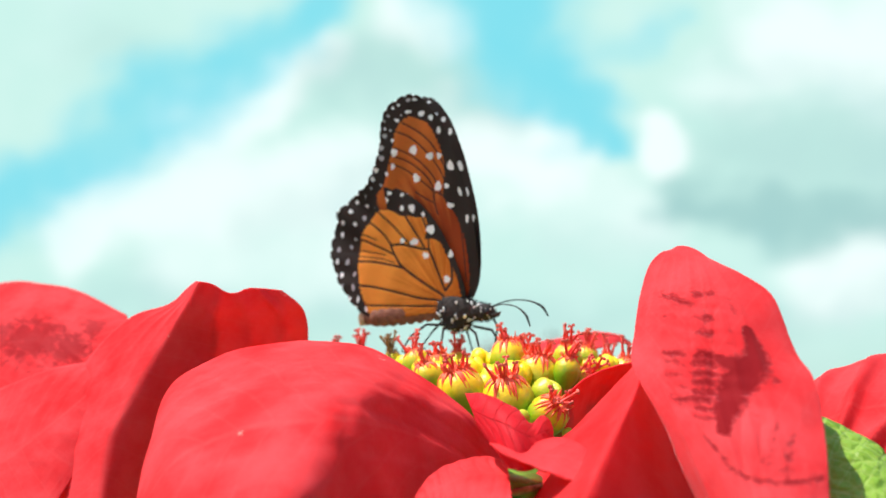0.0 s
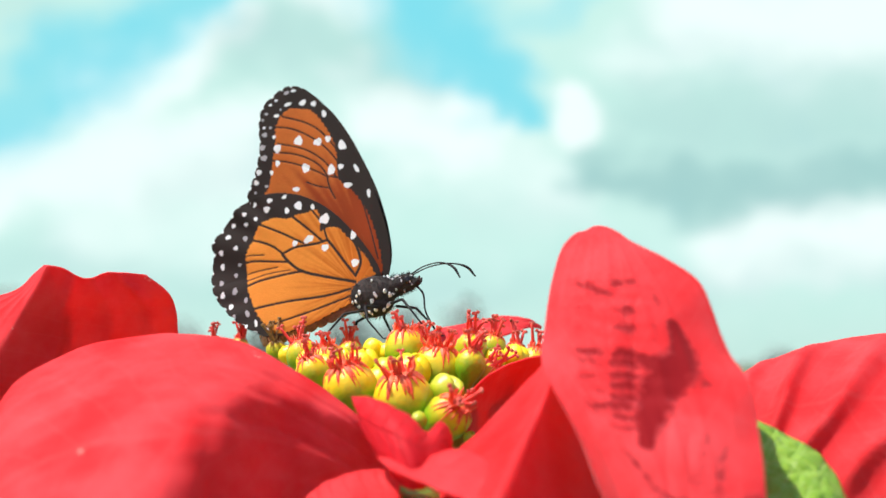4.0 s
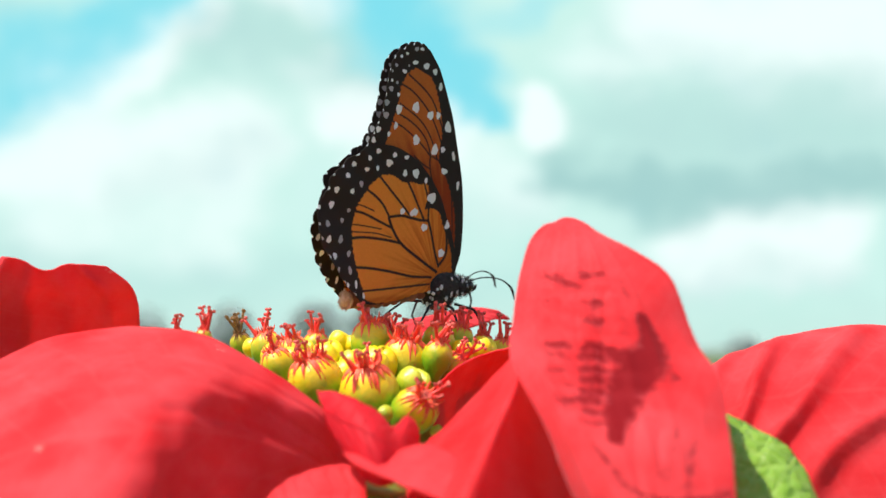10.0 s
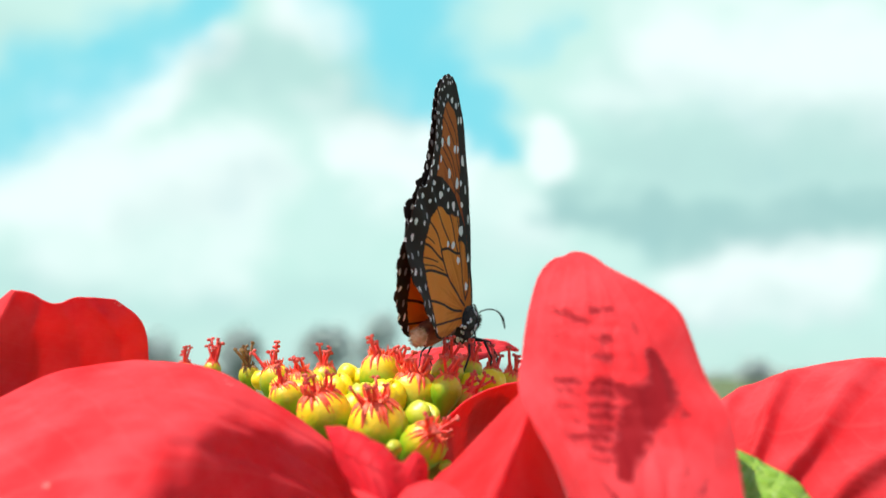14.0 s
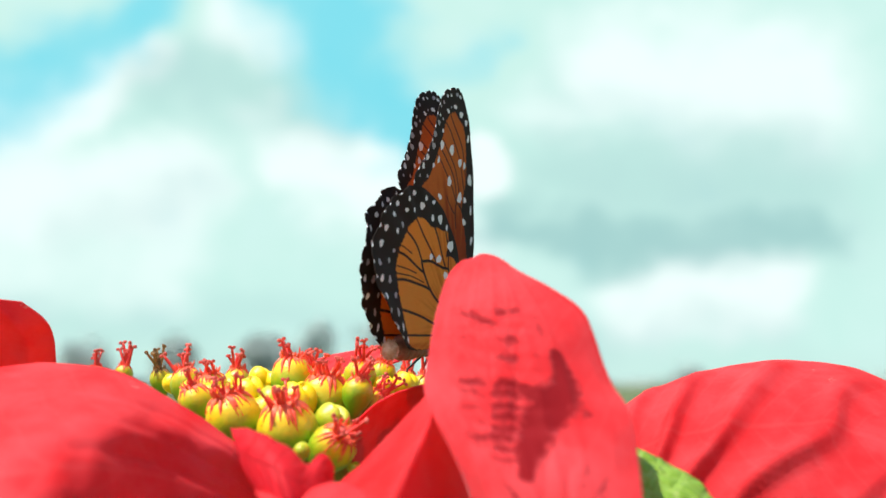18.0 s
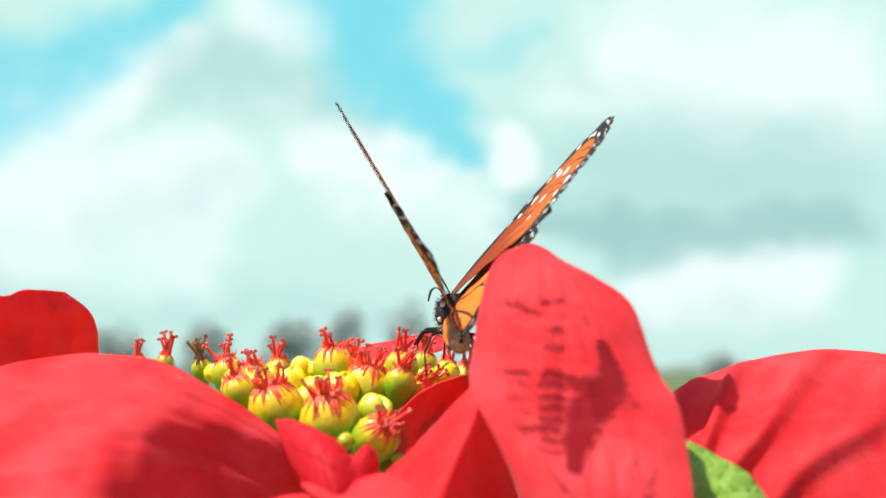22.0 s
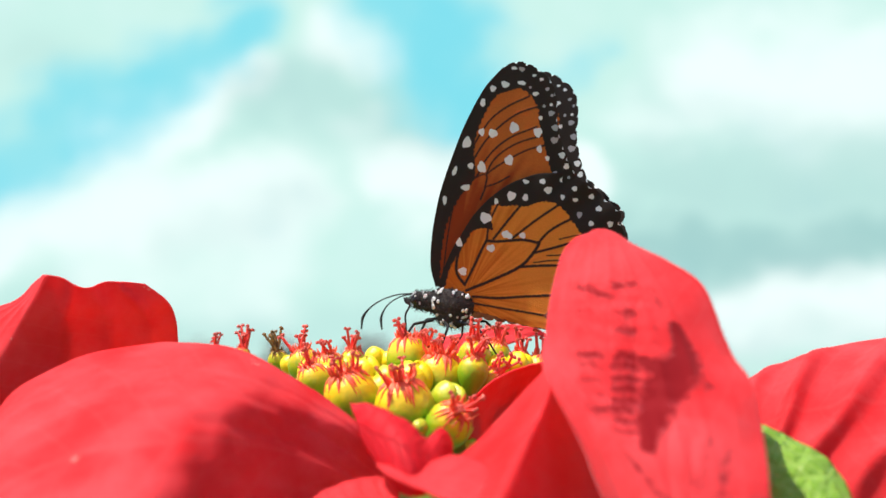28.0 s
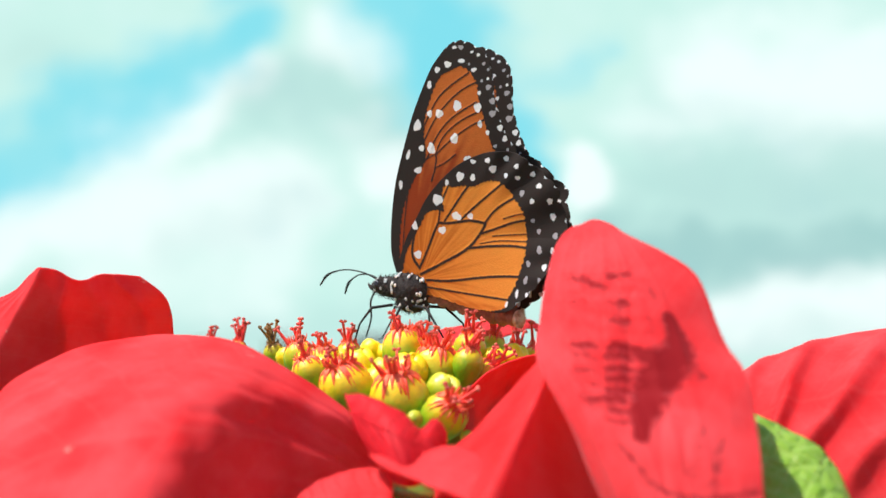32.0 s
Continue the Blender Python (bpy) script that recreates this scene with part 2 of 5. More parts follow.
def bud_material(name, low, high, z_lo, z_hi, blush=None):
    mat, nodes, links, bsdf = material(name)
    obj = nodes.new("ShaderNodeTexCoord").outputs["Object"]
    sep = nodes.new("ShaderNodeSeparateXYZ")
    links.new(obj, sep.inputs[0])
    n1 = noise_node(nodes, links, 500, 3, 0.6, obj)
    z = math_node(nodes, links, "ADD", sep.outputs[2], math_node(nodes, links, "MULTIPLY", math_node(nodes, links, "SUBTRACT", n1, 0.5), 0.003))
    base = mix_colour(nodes, links, smooth_range(nodes, links, z, z_lo, z_hi), low, high)
    if blush:
        base = mix_colour(nodes, links, math_node(nodes, links, "MULTIPLY", smooth_range(nodes, links, n1, 0.55, 0.7), 0.5), base, blush)
    links.new(base, bsdf.inputs["Base Color"])
    bsdf.inputs["Roughness"].default_value = 0.38
    bsdf.inputs["Subsurface Weight"].default_value = 0.15
    bsdf.inputs["Subsurface Radius"].default_value = (0.001, 0.0008, 0.0003)
    bsdf.inputs["Subsurface Scale"].default_value = 0.5
    links.new(bump(nodes, links, noise_node(nodes, links, 1800, 3, 0.6, obj), 0.0001), bsdf.inputs["Normal"])
    return mat


urn_mat = bud_material("green_yellow_urn", (0.2, 0.4, 0.008), (0.96, 0.62, 0.01), -0.0017, 0.003)
gland_mat = bud_material("yellow_gland", (0.6, 0.55, 0.01), (0.98, 0.7, 0.006), -0.0045, -0.0005)
closed_mat = bud_material("green_bud", (0.15, 0.34, 0.008), (0.56, 0.56, 0.02), -0.0024, 0.002, (0.75, 0.35, 0.05))
stripe_mat = plain_material("red_fringe", (0.92, 0.045, 0.025), (0.97, 0.2, 0.07), 900, 0.45, 0.0001)
stamen_mat = plain_material("red_stamen", (0.86, 0.03, 0.025), (0.95, 0.1, 0.06), 900, 0.45, 0.0001)
anther_mat = plain_material("dark_red_anther", (0.62, 0.035, 0.03), (0.9, 0.2, 0.14), 1500, 0.7, 0.0002)
wilt_mat = plain_material("wilted_brown", (0.16, 0.07, 0.02), (0.45, 0.25, 0.08), 900, 0.7, 0.0002)
stem_mat = plain_material("green_stem", (0.1, 0.2, 0.02), (0.24, 0.38, 0.05), 200, 0.45, 0.0003)
black_mat = plain_material("black_scales", (0.022, 0.018, 0.018), (0.065, 0.05, 0.045), 1500, 0.75, 0.0003, 0.25)
leg_mat = plain_material("black_leg", (0.012, 0.011, 0.012), (0.035, 0.032, 0.032), 900, 0.65, 0.0, 0.2)
white_mat = plain_material("white_scales", (0.85, 0.84, 0.82), (0.93, 0.92, 0.9), 2500, 0.8)
eye_mat = plain_material("dark_eye", (0.01, 0.008, 0.008), (0.03, 0.02, 0.02), 800, 0.15)
belly_mat = plain_material("rust_brown_belly", (0.17, 0.055, 0.03), (0.36, 0.14, 0.075), 700, 0.7, 0.0002)
tip_mat = plain_material("pale_hair", (0.5, 0.27, 0.13), (0.78, 0.54, 0.36), 1500, 0.8, 0.0002)
grass_mat = plain_material("grass", (0.05, 0.08, 0.02), (0.12, 0.15, 0.05), 0.4, 0.9)
# Haze of the distance is put into this pale leaf colour.
hazed_foliage_mat = plain_material("hazed_far_foliage", (0.3, 0.36, 0.33), (0.42, 0.48, 0.45), 0.8, 0.8)
bark_mat = plain_material("far_bark", (0.08, 0.06, 0.045), (0.16, 0.13, 0.1), 3, 0.9)


def wing_material(name, root, outer):
    mat, nodes, links, bsdf = material(name)

    def attr(key):
        n = nodes.new("ShaderNodeAttribute")
        n.attribute_name = key
        return n.outputs["Fac"]

    obj = nodes.new("ShaderNodeTexCoord").outputs["Object"]
    fine = noise_node(nodes, links, 4200, 2, 0.5, obj)
    mid = noise_node(nodes, links, 320, 3, 0.6, obj)
    ragged = math_node(nodes, links, "MULTIPLY", math_node(nodes, links, "SUBTRACT", fine, 0.5), 0.28)
    tone = math_node(nodes, links, "ADD", attr("tone"), math_node(nodes, links, "MULTIPLY", math_node(nodes, links, "SUBTRACT", mid, 0.5), 0.5))
    base = mix_colour(nodes, links, smooth_range(nodes, links, tone, 0.1, 0.9), root, outer)
    base = mix_colour(nodes, links, math_node(nodes, links, "MULTIPLY", fine, 0.5), base, root)
    dark = math_node(nodes, links, "ADD", attr("dark"), ragged)
    base = mix_colour(nodes, links, smooth_range(nodes, links, dark, 0.12, -0.08), base, (0.044, 0.034, 0.03))
    pale = math_node(nodes, links, "ADD", attr("pale"), math_node(nodes, links, "MULTIPLY", ragged, 0.5))
    base = mix_colour(nodes, links, smooth_range(nodes, links, pale, 0.06, -0.05), base, mix_colour(nodes, links, attr("grey"), (0.95, 0.94, 0.93), (0.5, 0.46, 0.47)))
    links.new(base, bsdf.inputs["Base Color"])
    bsdf.inputs["Roughness"].default_value, bsdf.inputs["Specular IOR Level"].default_value = 0.75, 0.08
    height = math_node(nodes, links, "ADD", fine, math_node(nodes, links, "MULTIPLY", smooth_range(nodes, links, attr("dark"), 0.3, -0.1), 0.8))
    links.new(bump(nodes, links, height, 0.00006), bsdf.inputs["Normal"])
    see_through(nodes, links, bsdf, mix_colour(nodes, links, 0.3, base, (0.35, 0.13, 0.04)), 0.24)
    return mat


fore_mat = wing_material("forewing_scales", (0.36, 0.06, 0.018), (0.72, 0.2, 0.042))
hind_mat = wing_material("hindwing_scales", (0.64, 0.16, 0.022), (0.97, 0.36, 0.06))


# ---- building blocks ----
def mesh_object(name, bm, mats, parent=None, label="", smooth=True):
    me = bpy.data.meshes.new(name)
    bm.to_mesh(me)
    bm.free()
    for m in mats if isinstance(mats, (list, tuple)) else (mats,):
        me.materials.append(m)
    if smooth:
        me.shade_smooth()
    ob = new(name, me)
    ob.parent = parent
    if label:
        ob["label"] = label
    return ob


def part(name, bm, mat, parent, label=""):
    return mesh_object(name, bm, mat, parent, label)


def grid_faces(bm, rows, closed=False):
    vs = [[bm.verts.new(p) for p in row] for row in rows]
    for a, b in zip(vs, vs[1:]):
        n = len(a)
        for i in range(n if closed else n - 1):
            bm.faces.new((a[i], a[(i + 1) % n], b[(i + 1) % n], b[i]))
    return vs


def spline(pts, n):
    """Points of a smooth curve through pts."""
    pts = [Vector(p) for p in pts]
    ext = [pts[0] * 2 - pts[1], *pts, pts[-1] * 2 - pts[-2]]
    out = []
    for i in range(n):
        u = i / (n - 1) * (len(pts) - 1)
        k = min(int(u), len(pts) - 2)
        f = u - k
        a, b, c, d = ext[k:k + 4]
        out.append(0.5 * (2 * b + (c - a) * f + (2 * a - 5 * b + 4 * c - d) * f * f + (3 * b - a - 3 * c + d) * f ** 3))
    return out


def add_tube(bm, pts, radii, seg=8, n=None):
    pts = spline(pts, n) if n else [Vector(p) for p in pts]
    rows = []
    for i, p in enumerate(pts):
        d = (pts[min(i + 1, len(pts) - 1)] - pts[max(i - 1, 0)]).normalized()
        a = d.orthogonal().normalized() if abs(d.z) > 0.9 else d.cross(Vector((0, 0, 1))).normalized()
        b = d.cross(a)
        u = i / (len(pts) - 1) * (len(radii) - 1)
        k = min(int(u), len(radii) - 2)
        r = radii[k] + (radii[k + 1] - radii[k]) * (u - k)
        rows.append([p + (a * math.cos(2 * math.pi * j / seg) + b * math.sin(2 * math.pi * j / seg)) * r for j in range(seg)])
    vs = grid_faces(bm, rows, True)
    bm.faces.new(vs[0][::-1])
    bm.faces.new(vs[-1])
    return vs


def add_ball(bm, centre, radii, seg=12, rings=8, rot=None, shape=None):
    rows = []
    for i in range(1, rings):
        th = math.pi * i / rings
        row = []
        for j in range(seg):
            ph = 2 * math.pi * j / seg
            p = Vector((math.sin(th) * math.cos(ph), math.sin(th) * math.sin(ph), math.cos(th)))
            if shape:
                p = shape(p)
            p = Vector((p.x * radii[0], p.y * radii[1], p.z * radii[2]))
            row.append(Vector(centre) + (rot @ p if rot else p))
        rows.append(row)
    vs = grid_faces(bm, rows, True)
    ends = []
    for z in (1, -1):
        p = Vector((0, 0, z))
        if shape:
            p = shape(p)
        p = Vector((p.x * radii[0], p.y * radii[1], p.z * radii[2]))
        ends.append(bm.verts.new(Vector(centre) + (rot @ p if rot else p)))
    for j in range(seg):
        bm.faces.new((ends[0], vs[0][j], vs[0][(j + 1) % seg]))
        bm.faces.new((ends[1], vs[-1][(j + 1) % seg], vs[-1][j]))


def add_lathe(bm, profile, seg=20, wobble=0.0, seed=0):
    rows = []
    for r, z in profile:
        rows.append([Vector((r * math.cos(2 * math.pi * j / seg), r * math.sin(2 * math.pi * j / seg), z)) * (1 + wobble * noise.noise(Vector((j * 0.7 + seed, z * 900, seed)))) for j in range(seg)])
    vs = grid_faces(bm, rows, True)
    bm.faces.new(vs[0][::-1])
    bm.faces.new(vs[-1])


# ---- sky and ground ----
def sky_masks(u, v):
    """Blue gaps, grey undersides and bright heads of the clouds, over the tangents of the view direction."""
    drift = np.array([sum((noise.noise_vector(Vector((x * f, y * f * 1.5, f))) * g for f, g in ((9, 0.024), (22, 0.013), (52, 0.007))), Vector((0, 0, 0))).to_2d()[:] for x, y in zip(u.ravel(), v.ravel())])
    uu = u + drift[:, 0].reshape(u.shape)
    vv = v + drift[:, 1].reshape(u.shape)

    def strokes(rows, soft):
        m = np.zeros_like(u)
        for k, *pts in rows:
            best = np.full_like(u, 9.0)
            for (x0, y0, w0), (x1, y1, w1) in zip(pts, pts[1:]):
                dx, dy = x1 - x0, y1 - y0
                t = np.clip(((uu - x0) * dx + (vv - y0) * dy) / (dx * dx + dy * dy), 0, 1)
                best = np.minimum(best, np.hypot(uu - x0 - t * dx, vv - y0 - t * dy) / (w0 + t * (w1 - w0)))
            s = np.clip((1 + soft - best) / (2 * soft), 0, 1)
            m = np.maximum(m, k * s * s * (3 - 2 * s))
        return m

    return strokes(SKY_BLUE, 0.8), strokes(SKY_GREY, 0.95), strokes(SKY_WHITE, 0.75)


# Each stroke: strength, then points of its line with the half-width.
SKY_BLUE = [
    (1.05, (-0.083, 0.372, 0.053), (-0.058, 0.3176, 0.053), (-0.024, 0.2759, 0.049), (0.006, 0.2396, 0.036), (0.024, 0.208, 0.015)),
    (0.5, (0.0016, 0.293, 0.0186), (0.0537, 0.3003, 0.0186), (0.0868, 0.3223, 0.0167)),
    (0.95, (-0.2208, 0.3327, 0.0255), (-0.2734, 0.3004, 0.0325), (-0.3237, 0.2756, 0.0362), (-0.3712, 0.2434, 0.0427), (-0.404, 0.2138, 0.0418), (-0.4535, 0.1794, 0.0371), (-0.5113, 0.1595, 0.0325)),
    (0.7, (-0.2172, 0.3727, 0.0279), (-0.2782, 0.4237, 0.0325), (-0.3545, 0.4601, 0.0325)),
    (0.6, (-0.0672, 0.4173, 0.0464), (-0.0389, 0.478, 0.0464)),
]
SKY_GREY = [
    (0.95, (0.0727, 0.1587, 0.0186), (0.1422, 0.1582, 0.0232), (0.234, 0.1513, 0.0241), (0.3524, 0.1597, 0.0255)),
    (0.55, (0.135, 0.2063, 0.036), (0.1888, 0.1972, 0.0511), (0.3538, 0.2028, 0.0557)),
    (0.55, (-0.2239, 0.2806, 0.0232), (-0.1608, 0.2709, 0.0325), (-0.0934, 0.2661, 0.0348), (-0.0572, 0.2394, 0.0255)),
    (0.35, (-0.4165, 0.3079, 0.0325), (-0.3663, 0.2929, 0.0232)),
    (0.35, (-0.2675, 0.1515, 0.0232), (-0.1775, 0.1809, 0.0232)),
    (0.4, (-0.4714, 0.0731, 0.0232), (-0.2311, 0.071, 0.0232), (0.0035, 0.069, 0.0232), (0.3231, 0.0817, 0.0232)),
    (0.25, (0.1337, 0.2737, 0.0232), (0.236, 0.2594, 0.0232)),
    (0.3, (-0.0157, 0.1297, 0.0232), (0.0542, 0.1162, 0.0232)),
]
SKY_WHITE = [
    (1.1, (-0.3481, 0.2214, 0.0232), (-0.2864, 0.2608, 0.0255), (-0.2218, 0.2905, 0.0209)),
    (0.85, (-0.3986, 0.1603, 0.0418), (-0.2928, 0.1803, 0.0557), (-0.1967, 0.1856, 0.0464)),
    (1.05, (-0.0973, 0.2223, 0.0325), (-0.0497, 0.2128, 0.0441), (-0.0164, 0.1962, 0.0348)),
    (1.9, (0.066, 0.203, 0.019), (0.074, 0.202, 0.018)),
    (1.15, (0.215, 0.1037, 0.0325), (0.2606, 0.1111, 0.039), (0.3058, 0.1069, 0.0325)),
    (0.9, (0.1808, 0.3028, 0.0441), (0.2458, 0.2931, 0.0487), (0.3472, 0.2883, 0.0511)),
    (0.8, (-0.1426, 0.3177, 0.0279), (-0.1135, 0.3102, 0.0255)),
    (0.8, (-0.4311, 0.131, 0.0232), (-0.4091, 0.1288, 0.0223)),
    (0.5, (-0.0067, 0.1676, 0.0418), (0.0449, 0.1349, 0.0325)),
    (0.5, (-0.3284, 0.1127, 0.0371), (-0.1853, 0.1235, 0.0371)),
    (0.5, (0.1102, 0.2591, 0.0232), (0.1429, 0.2544, 0.0232)),
]
TREES = [(-22.5, 120, 5.5, 7, 1), (-14.4, 122, 5.5, 5, 2), (-8.9, 118, 4.6, 6.6, 3), (-2, 120, 5.5, 8.4, 4), (-50, 120, 6, 8, 5), (31, 130, 4, 2.2, 6), (-32, 125, 6, 5, 7), (12, 120, 4, 4.5, 8)]


def build_sky():
    n_az, n_el = 560, 300
    az = np.radians(np.linspace(-62, 62, n_az))
    el = np.radians(np.linspace(-3, 62, n_el))
    A, E = np.meshgrid(az, el)
    radius = 900.0
    x, y, z = radius * np.sin(A) * np.cos(E), radius * np.cos(A) * np.cos(E), radius * np.sin(E)
    u, v = x / y, z / y
    blue, grey, white = sky_masks(u, v)
    me = bpy.data.meshes.new("backdrop")
    verts = np.stack([x, y, z], -1).reshape(-1, 3)
    idx = np.arange(n_az * n_el).reshape(n_el, n_az)
    quads = np.stack([idx[:-1, :-1], idx[1:, :-1], idx[1:, 1:], idx[:-1, 1:]], -1).reshape(-1, 4)
    me.from_pydata(verts.tolist(), [], quads.tolist())
    for key, arr in (("blue", blue), ("grey", grey), ("white", white), ("low", np.clip(1 - v / 0.07, 0, 1))):
        me.attributes.new(key, "FLOAT", "POINT").data.foreach_set("value", np.ascontiguousarray(arr, dtype=np.float32).ravel())
    me.shade_smooth()
    mat, nodes, links, bsdf = material("clouded_sky")
    nodes.remove(bsdf)

    def attr(key):
        a = nodes.new("ShaderNodeAttribute")
        a.attribute_name = key
        return a.outputs["Fac"]

    obj = nodes.new("ShaderNodeTexCoord").outputs["Object"]
    puff = noise_node(nodes, links, 0.012, 4, 0.5, obj, 0.3)
    puff2 = noise_node(nodes, links, 0.03, 3, 0.5, obj)
    puff3 = noise_node(nodes, links, 0.07, 3, 0.55, obj, 0.4)
    fluff = math_node(nodes, links, "MULTIPLY", math_node(nodes, links, "SUBTRACT", puff3, 0.5), 0.3)
    drift = math_node(nodes, links, "ADD", math_node(nodes, links, "MULTIPLY", math_node(nodes, links, "SUBTRACT", puff, 0.5), 0.7), math_node(nodes, links, "MULTIPLY", math_node(nodes, links, "SUBTRACT", puff2, 0.5), 0.35))
    drift = math_node(nodes, links, "ADD", drift, fluff)

    def fac(key, lo, hi, k=1.0):
        return smooth_range(nodes, links, math_node(nodes, links, "ADD", attr(key), math_node(nodes, links, "MULTIPLY", drift, k)), lo, hi)
    col = mix_colour(nodes, links, fac("white", -0.25, 1.05, 1.0), (0.60, 0.91, 0.84), (0.92, 1.06, 1.04))
    col = mix_colour(nodes, links, fac("grey", -0.05, 1.25, 0.55), col, (0.36, 0.63, 0.62))
    col = mix_colour(nodes, links, fac("blue", 0.0, 1.2, 0.9), col, (0.225, 0.76, 0.88))
    col = mix_colour(nodes, links, math_node(nodes, links, "MULTIPLY", attr("low"), 0.45), col, (0.50, 0.69, 0.62))
    em = nodes.new("ShaderNodeEmission")
    links.new(col, em.inputs[0])
    em.inputs[1].default_value = 0.81
    links.new(em.outputs[0], nodes["Material Output"].inputs[0])
    me.materials.append(mat)
    sky = new("backdrop", me)
    tagged(sky, "bright blue sky with soft white and grey clouds", "sky", kind="structure")
    return sky


GROUND_Z = -0.95


def build_ground():
    bm = bmesh.new()
    rows = []
    for r in (0.0, 0.5, 2, 8, 30, 120, 500, 1500):
        rows.append([Vector((max(r, 0.01) * math.cos(2 * math.pi * j / 48), max(r, 0.01) * math.sin(2 * math.pi * j / 48), GROUND_Z)) for j in range(48)])
    vs = grid_faces(bm, rows, True)
    bm.faces.new(vs[0][::-1])
    ob = mesh_object("ground", bm, grass_mat)
    tagged(ob, "flat short green grass reaching the horizon", "ground", kind="structure")


def crown_mesh(rnd, width, height, leaves):
    bm = bmesh.new()
    lobes = [(Vector((rnd.uniform(-0.6, 0.6) * width / 2, rnd.uniform(-0.6, 0.6) * width / 2, height * rnd.uniform(0.2, 0.88))), rnd.uniform(0.22, 0.38) * width) for _ in range(9)]
    for _ in range(leaves):
        c, r = rnd.choice(lobes)
        d = Vector((rnd.gauss(0, 1), rnd.gauss(0, 1), rnd.gauss(0, 1))).normalized() * r * rnd.uniform(0.55, 1.05)
        p = c + d
        a = Vector((rnd.gauss(0, 1), rnd.gauss(0, 1), rnd.gauss(0, 1))).normalized()
        b = a.orthogonal().normalized()
        s = width * rnd.uniform(0.03, 0.06)
        bm.faces.new([bm.verts.new(p + a * s), bm.verts.new(p + b * s * 0.7), bm.verts.new(p - a * s), bm.verts.new(p - b * s * 0.7)])
    return bm


def build_tree(x, y, width, height, seed):
    rnd = random.Random(seed)
    tree = new("tree")
    tree.location = (x, y, GROUND_Z)
    bm = bmesh.new()
    top = Vector((rnd.uniform(-0.3, 0.3), 0, height * 0.75))
    add_tube(bm, [(0, 0, 0), (0.05, 0, height * 0.3), top * 0.7, top], [width * 0.06, width * 0.045, width * 0.03, width * 0.012], 8, 10)
    for _ in range(6):
        s = top * rnd.uniform(0.45, 0.85)
        e = s + Vector((rnd.uniform(-1, 1) * width * 0.4, rnd.uniform(-1, 1) * width * 0.4, height * rnd.uniform(0.05, 0.2)))
        add_tube(bm, [s, (s + e) / 2 + Vector((0, 0, 0.1)), e], [width * 0.02, width * 0.006], 6, 6)
    part("trunk", bm, bark_mat, tree)
    part("crown", crown_mesh(rnd, width, height, 1100), hazed_foliage_mat, tree)
    tagged(tree, "distant broadleaf tree on the grass, leaves painted pale grey-green with haze", "tree", "distant trees")


def build_far_woods():
    rnd = random.Random(5)
    verts, faces = [], []
    for _ in range(5000):
        a = radians(rnd.uniform(-60, 60))
        r = rnd.uniform(380, 420)
        tall = 2.6 + 2.2 * noise.noise(Vector((a * 9, 0, 0))) + 1.2 * noise.noise(Vector((a * 40, 3, 0)))
        p = Vector((r * math.sin(a), r * math.cos(a), GROUND_Z + max(0.2, tall) * rnd.random() ** 0.6))
        d = Vector((rnd.gauss(0, 1), rnd.gauss(0, 1), rnd.gauss(0, 1))).normalized()
        b = d.orthogonal().normalized()
        k = len(verts)
        s = rnd.uniform(0.5, 1.1)
        verts += [p + d * s, p + b * s, p - d * s, p - b * s]
        faces.append((k, k + 1, k + 2, k + 3))
    me = bpy.data.meshes.new("far_woods")
    me.from_pydata([tuple(v) for v in verts], [], faces)
    # Same leaves as the trees, with the haze in their colour.
    me.materials.append(hazed_foliage_mat)
    tagged(new("far_woods", me), "low green line of far woods, paled by painted haze", "woods", kind="stuff")


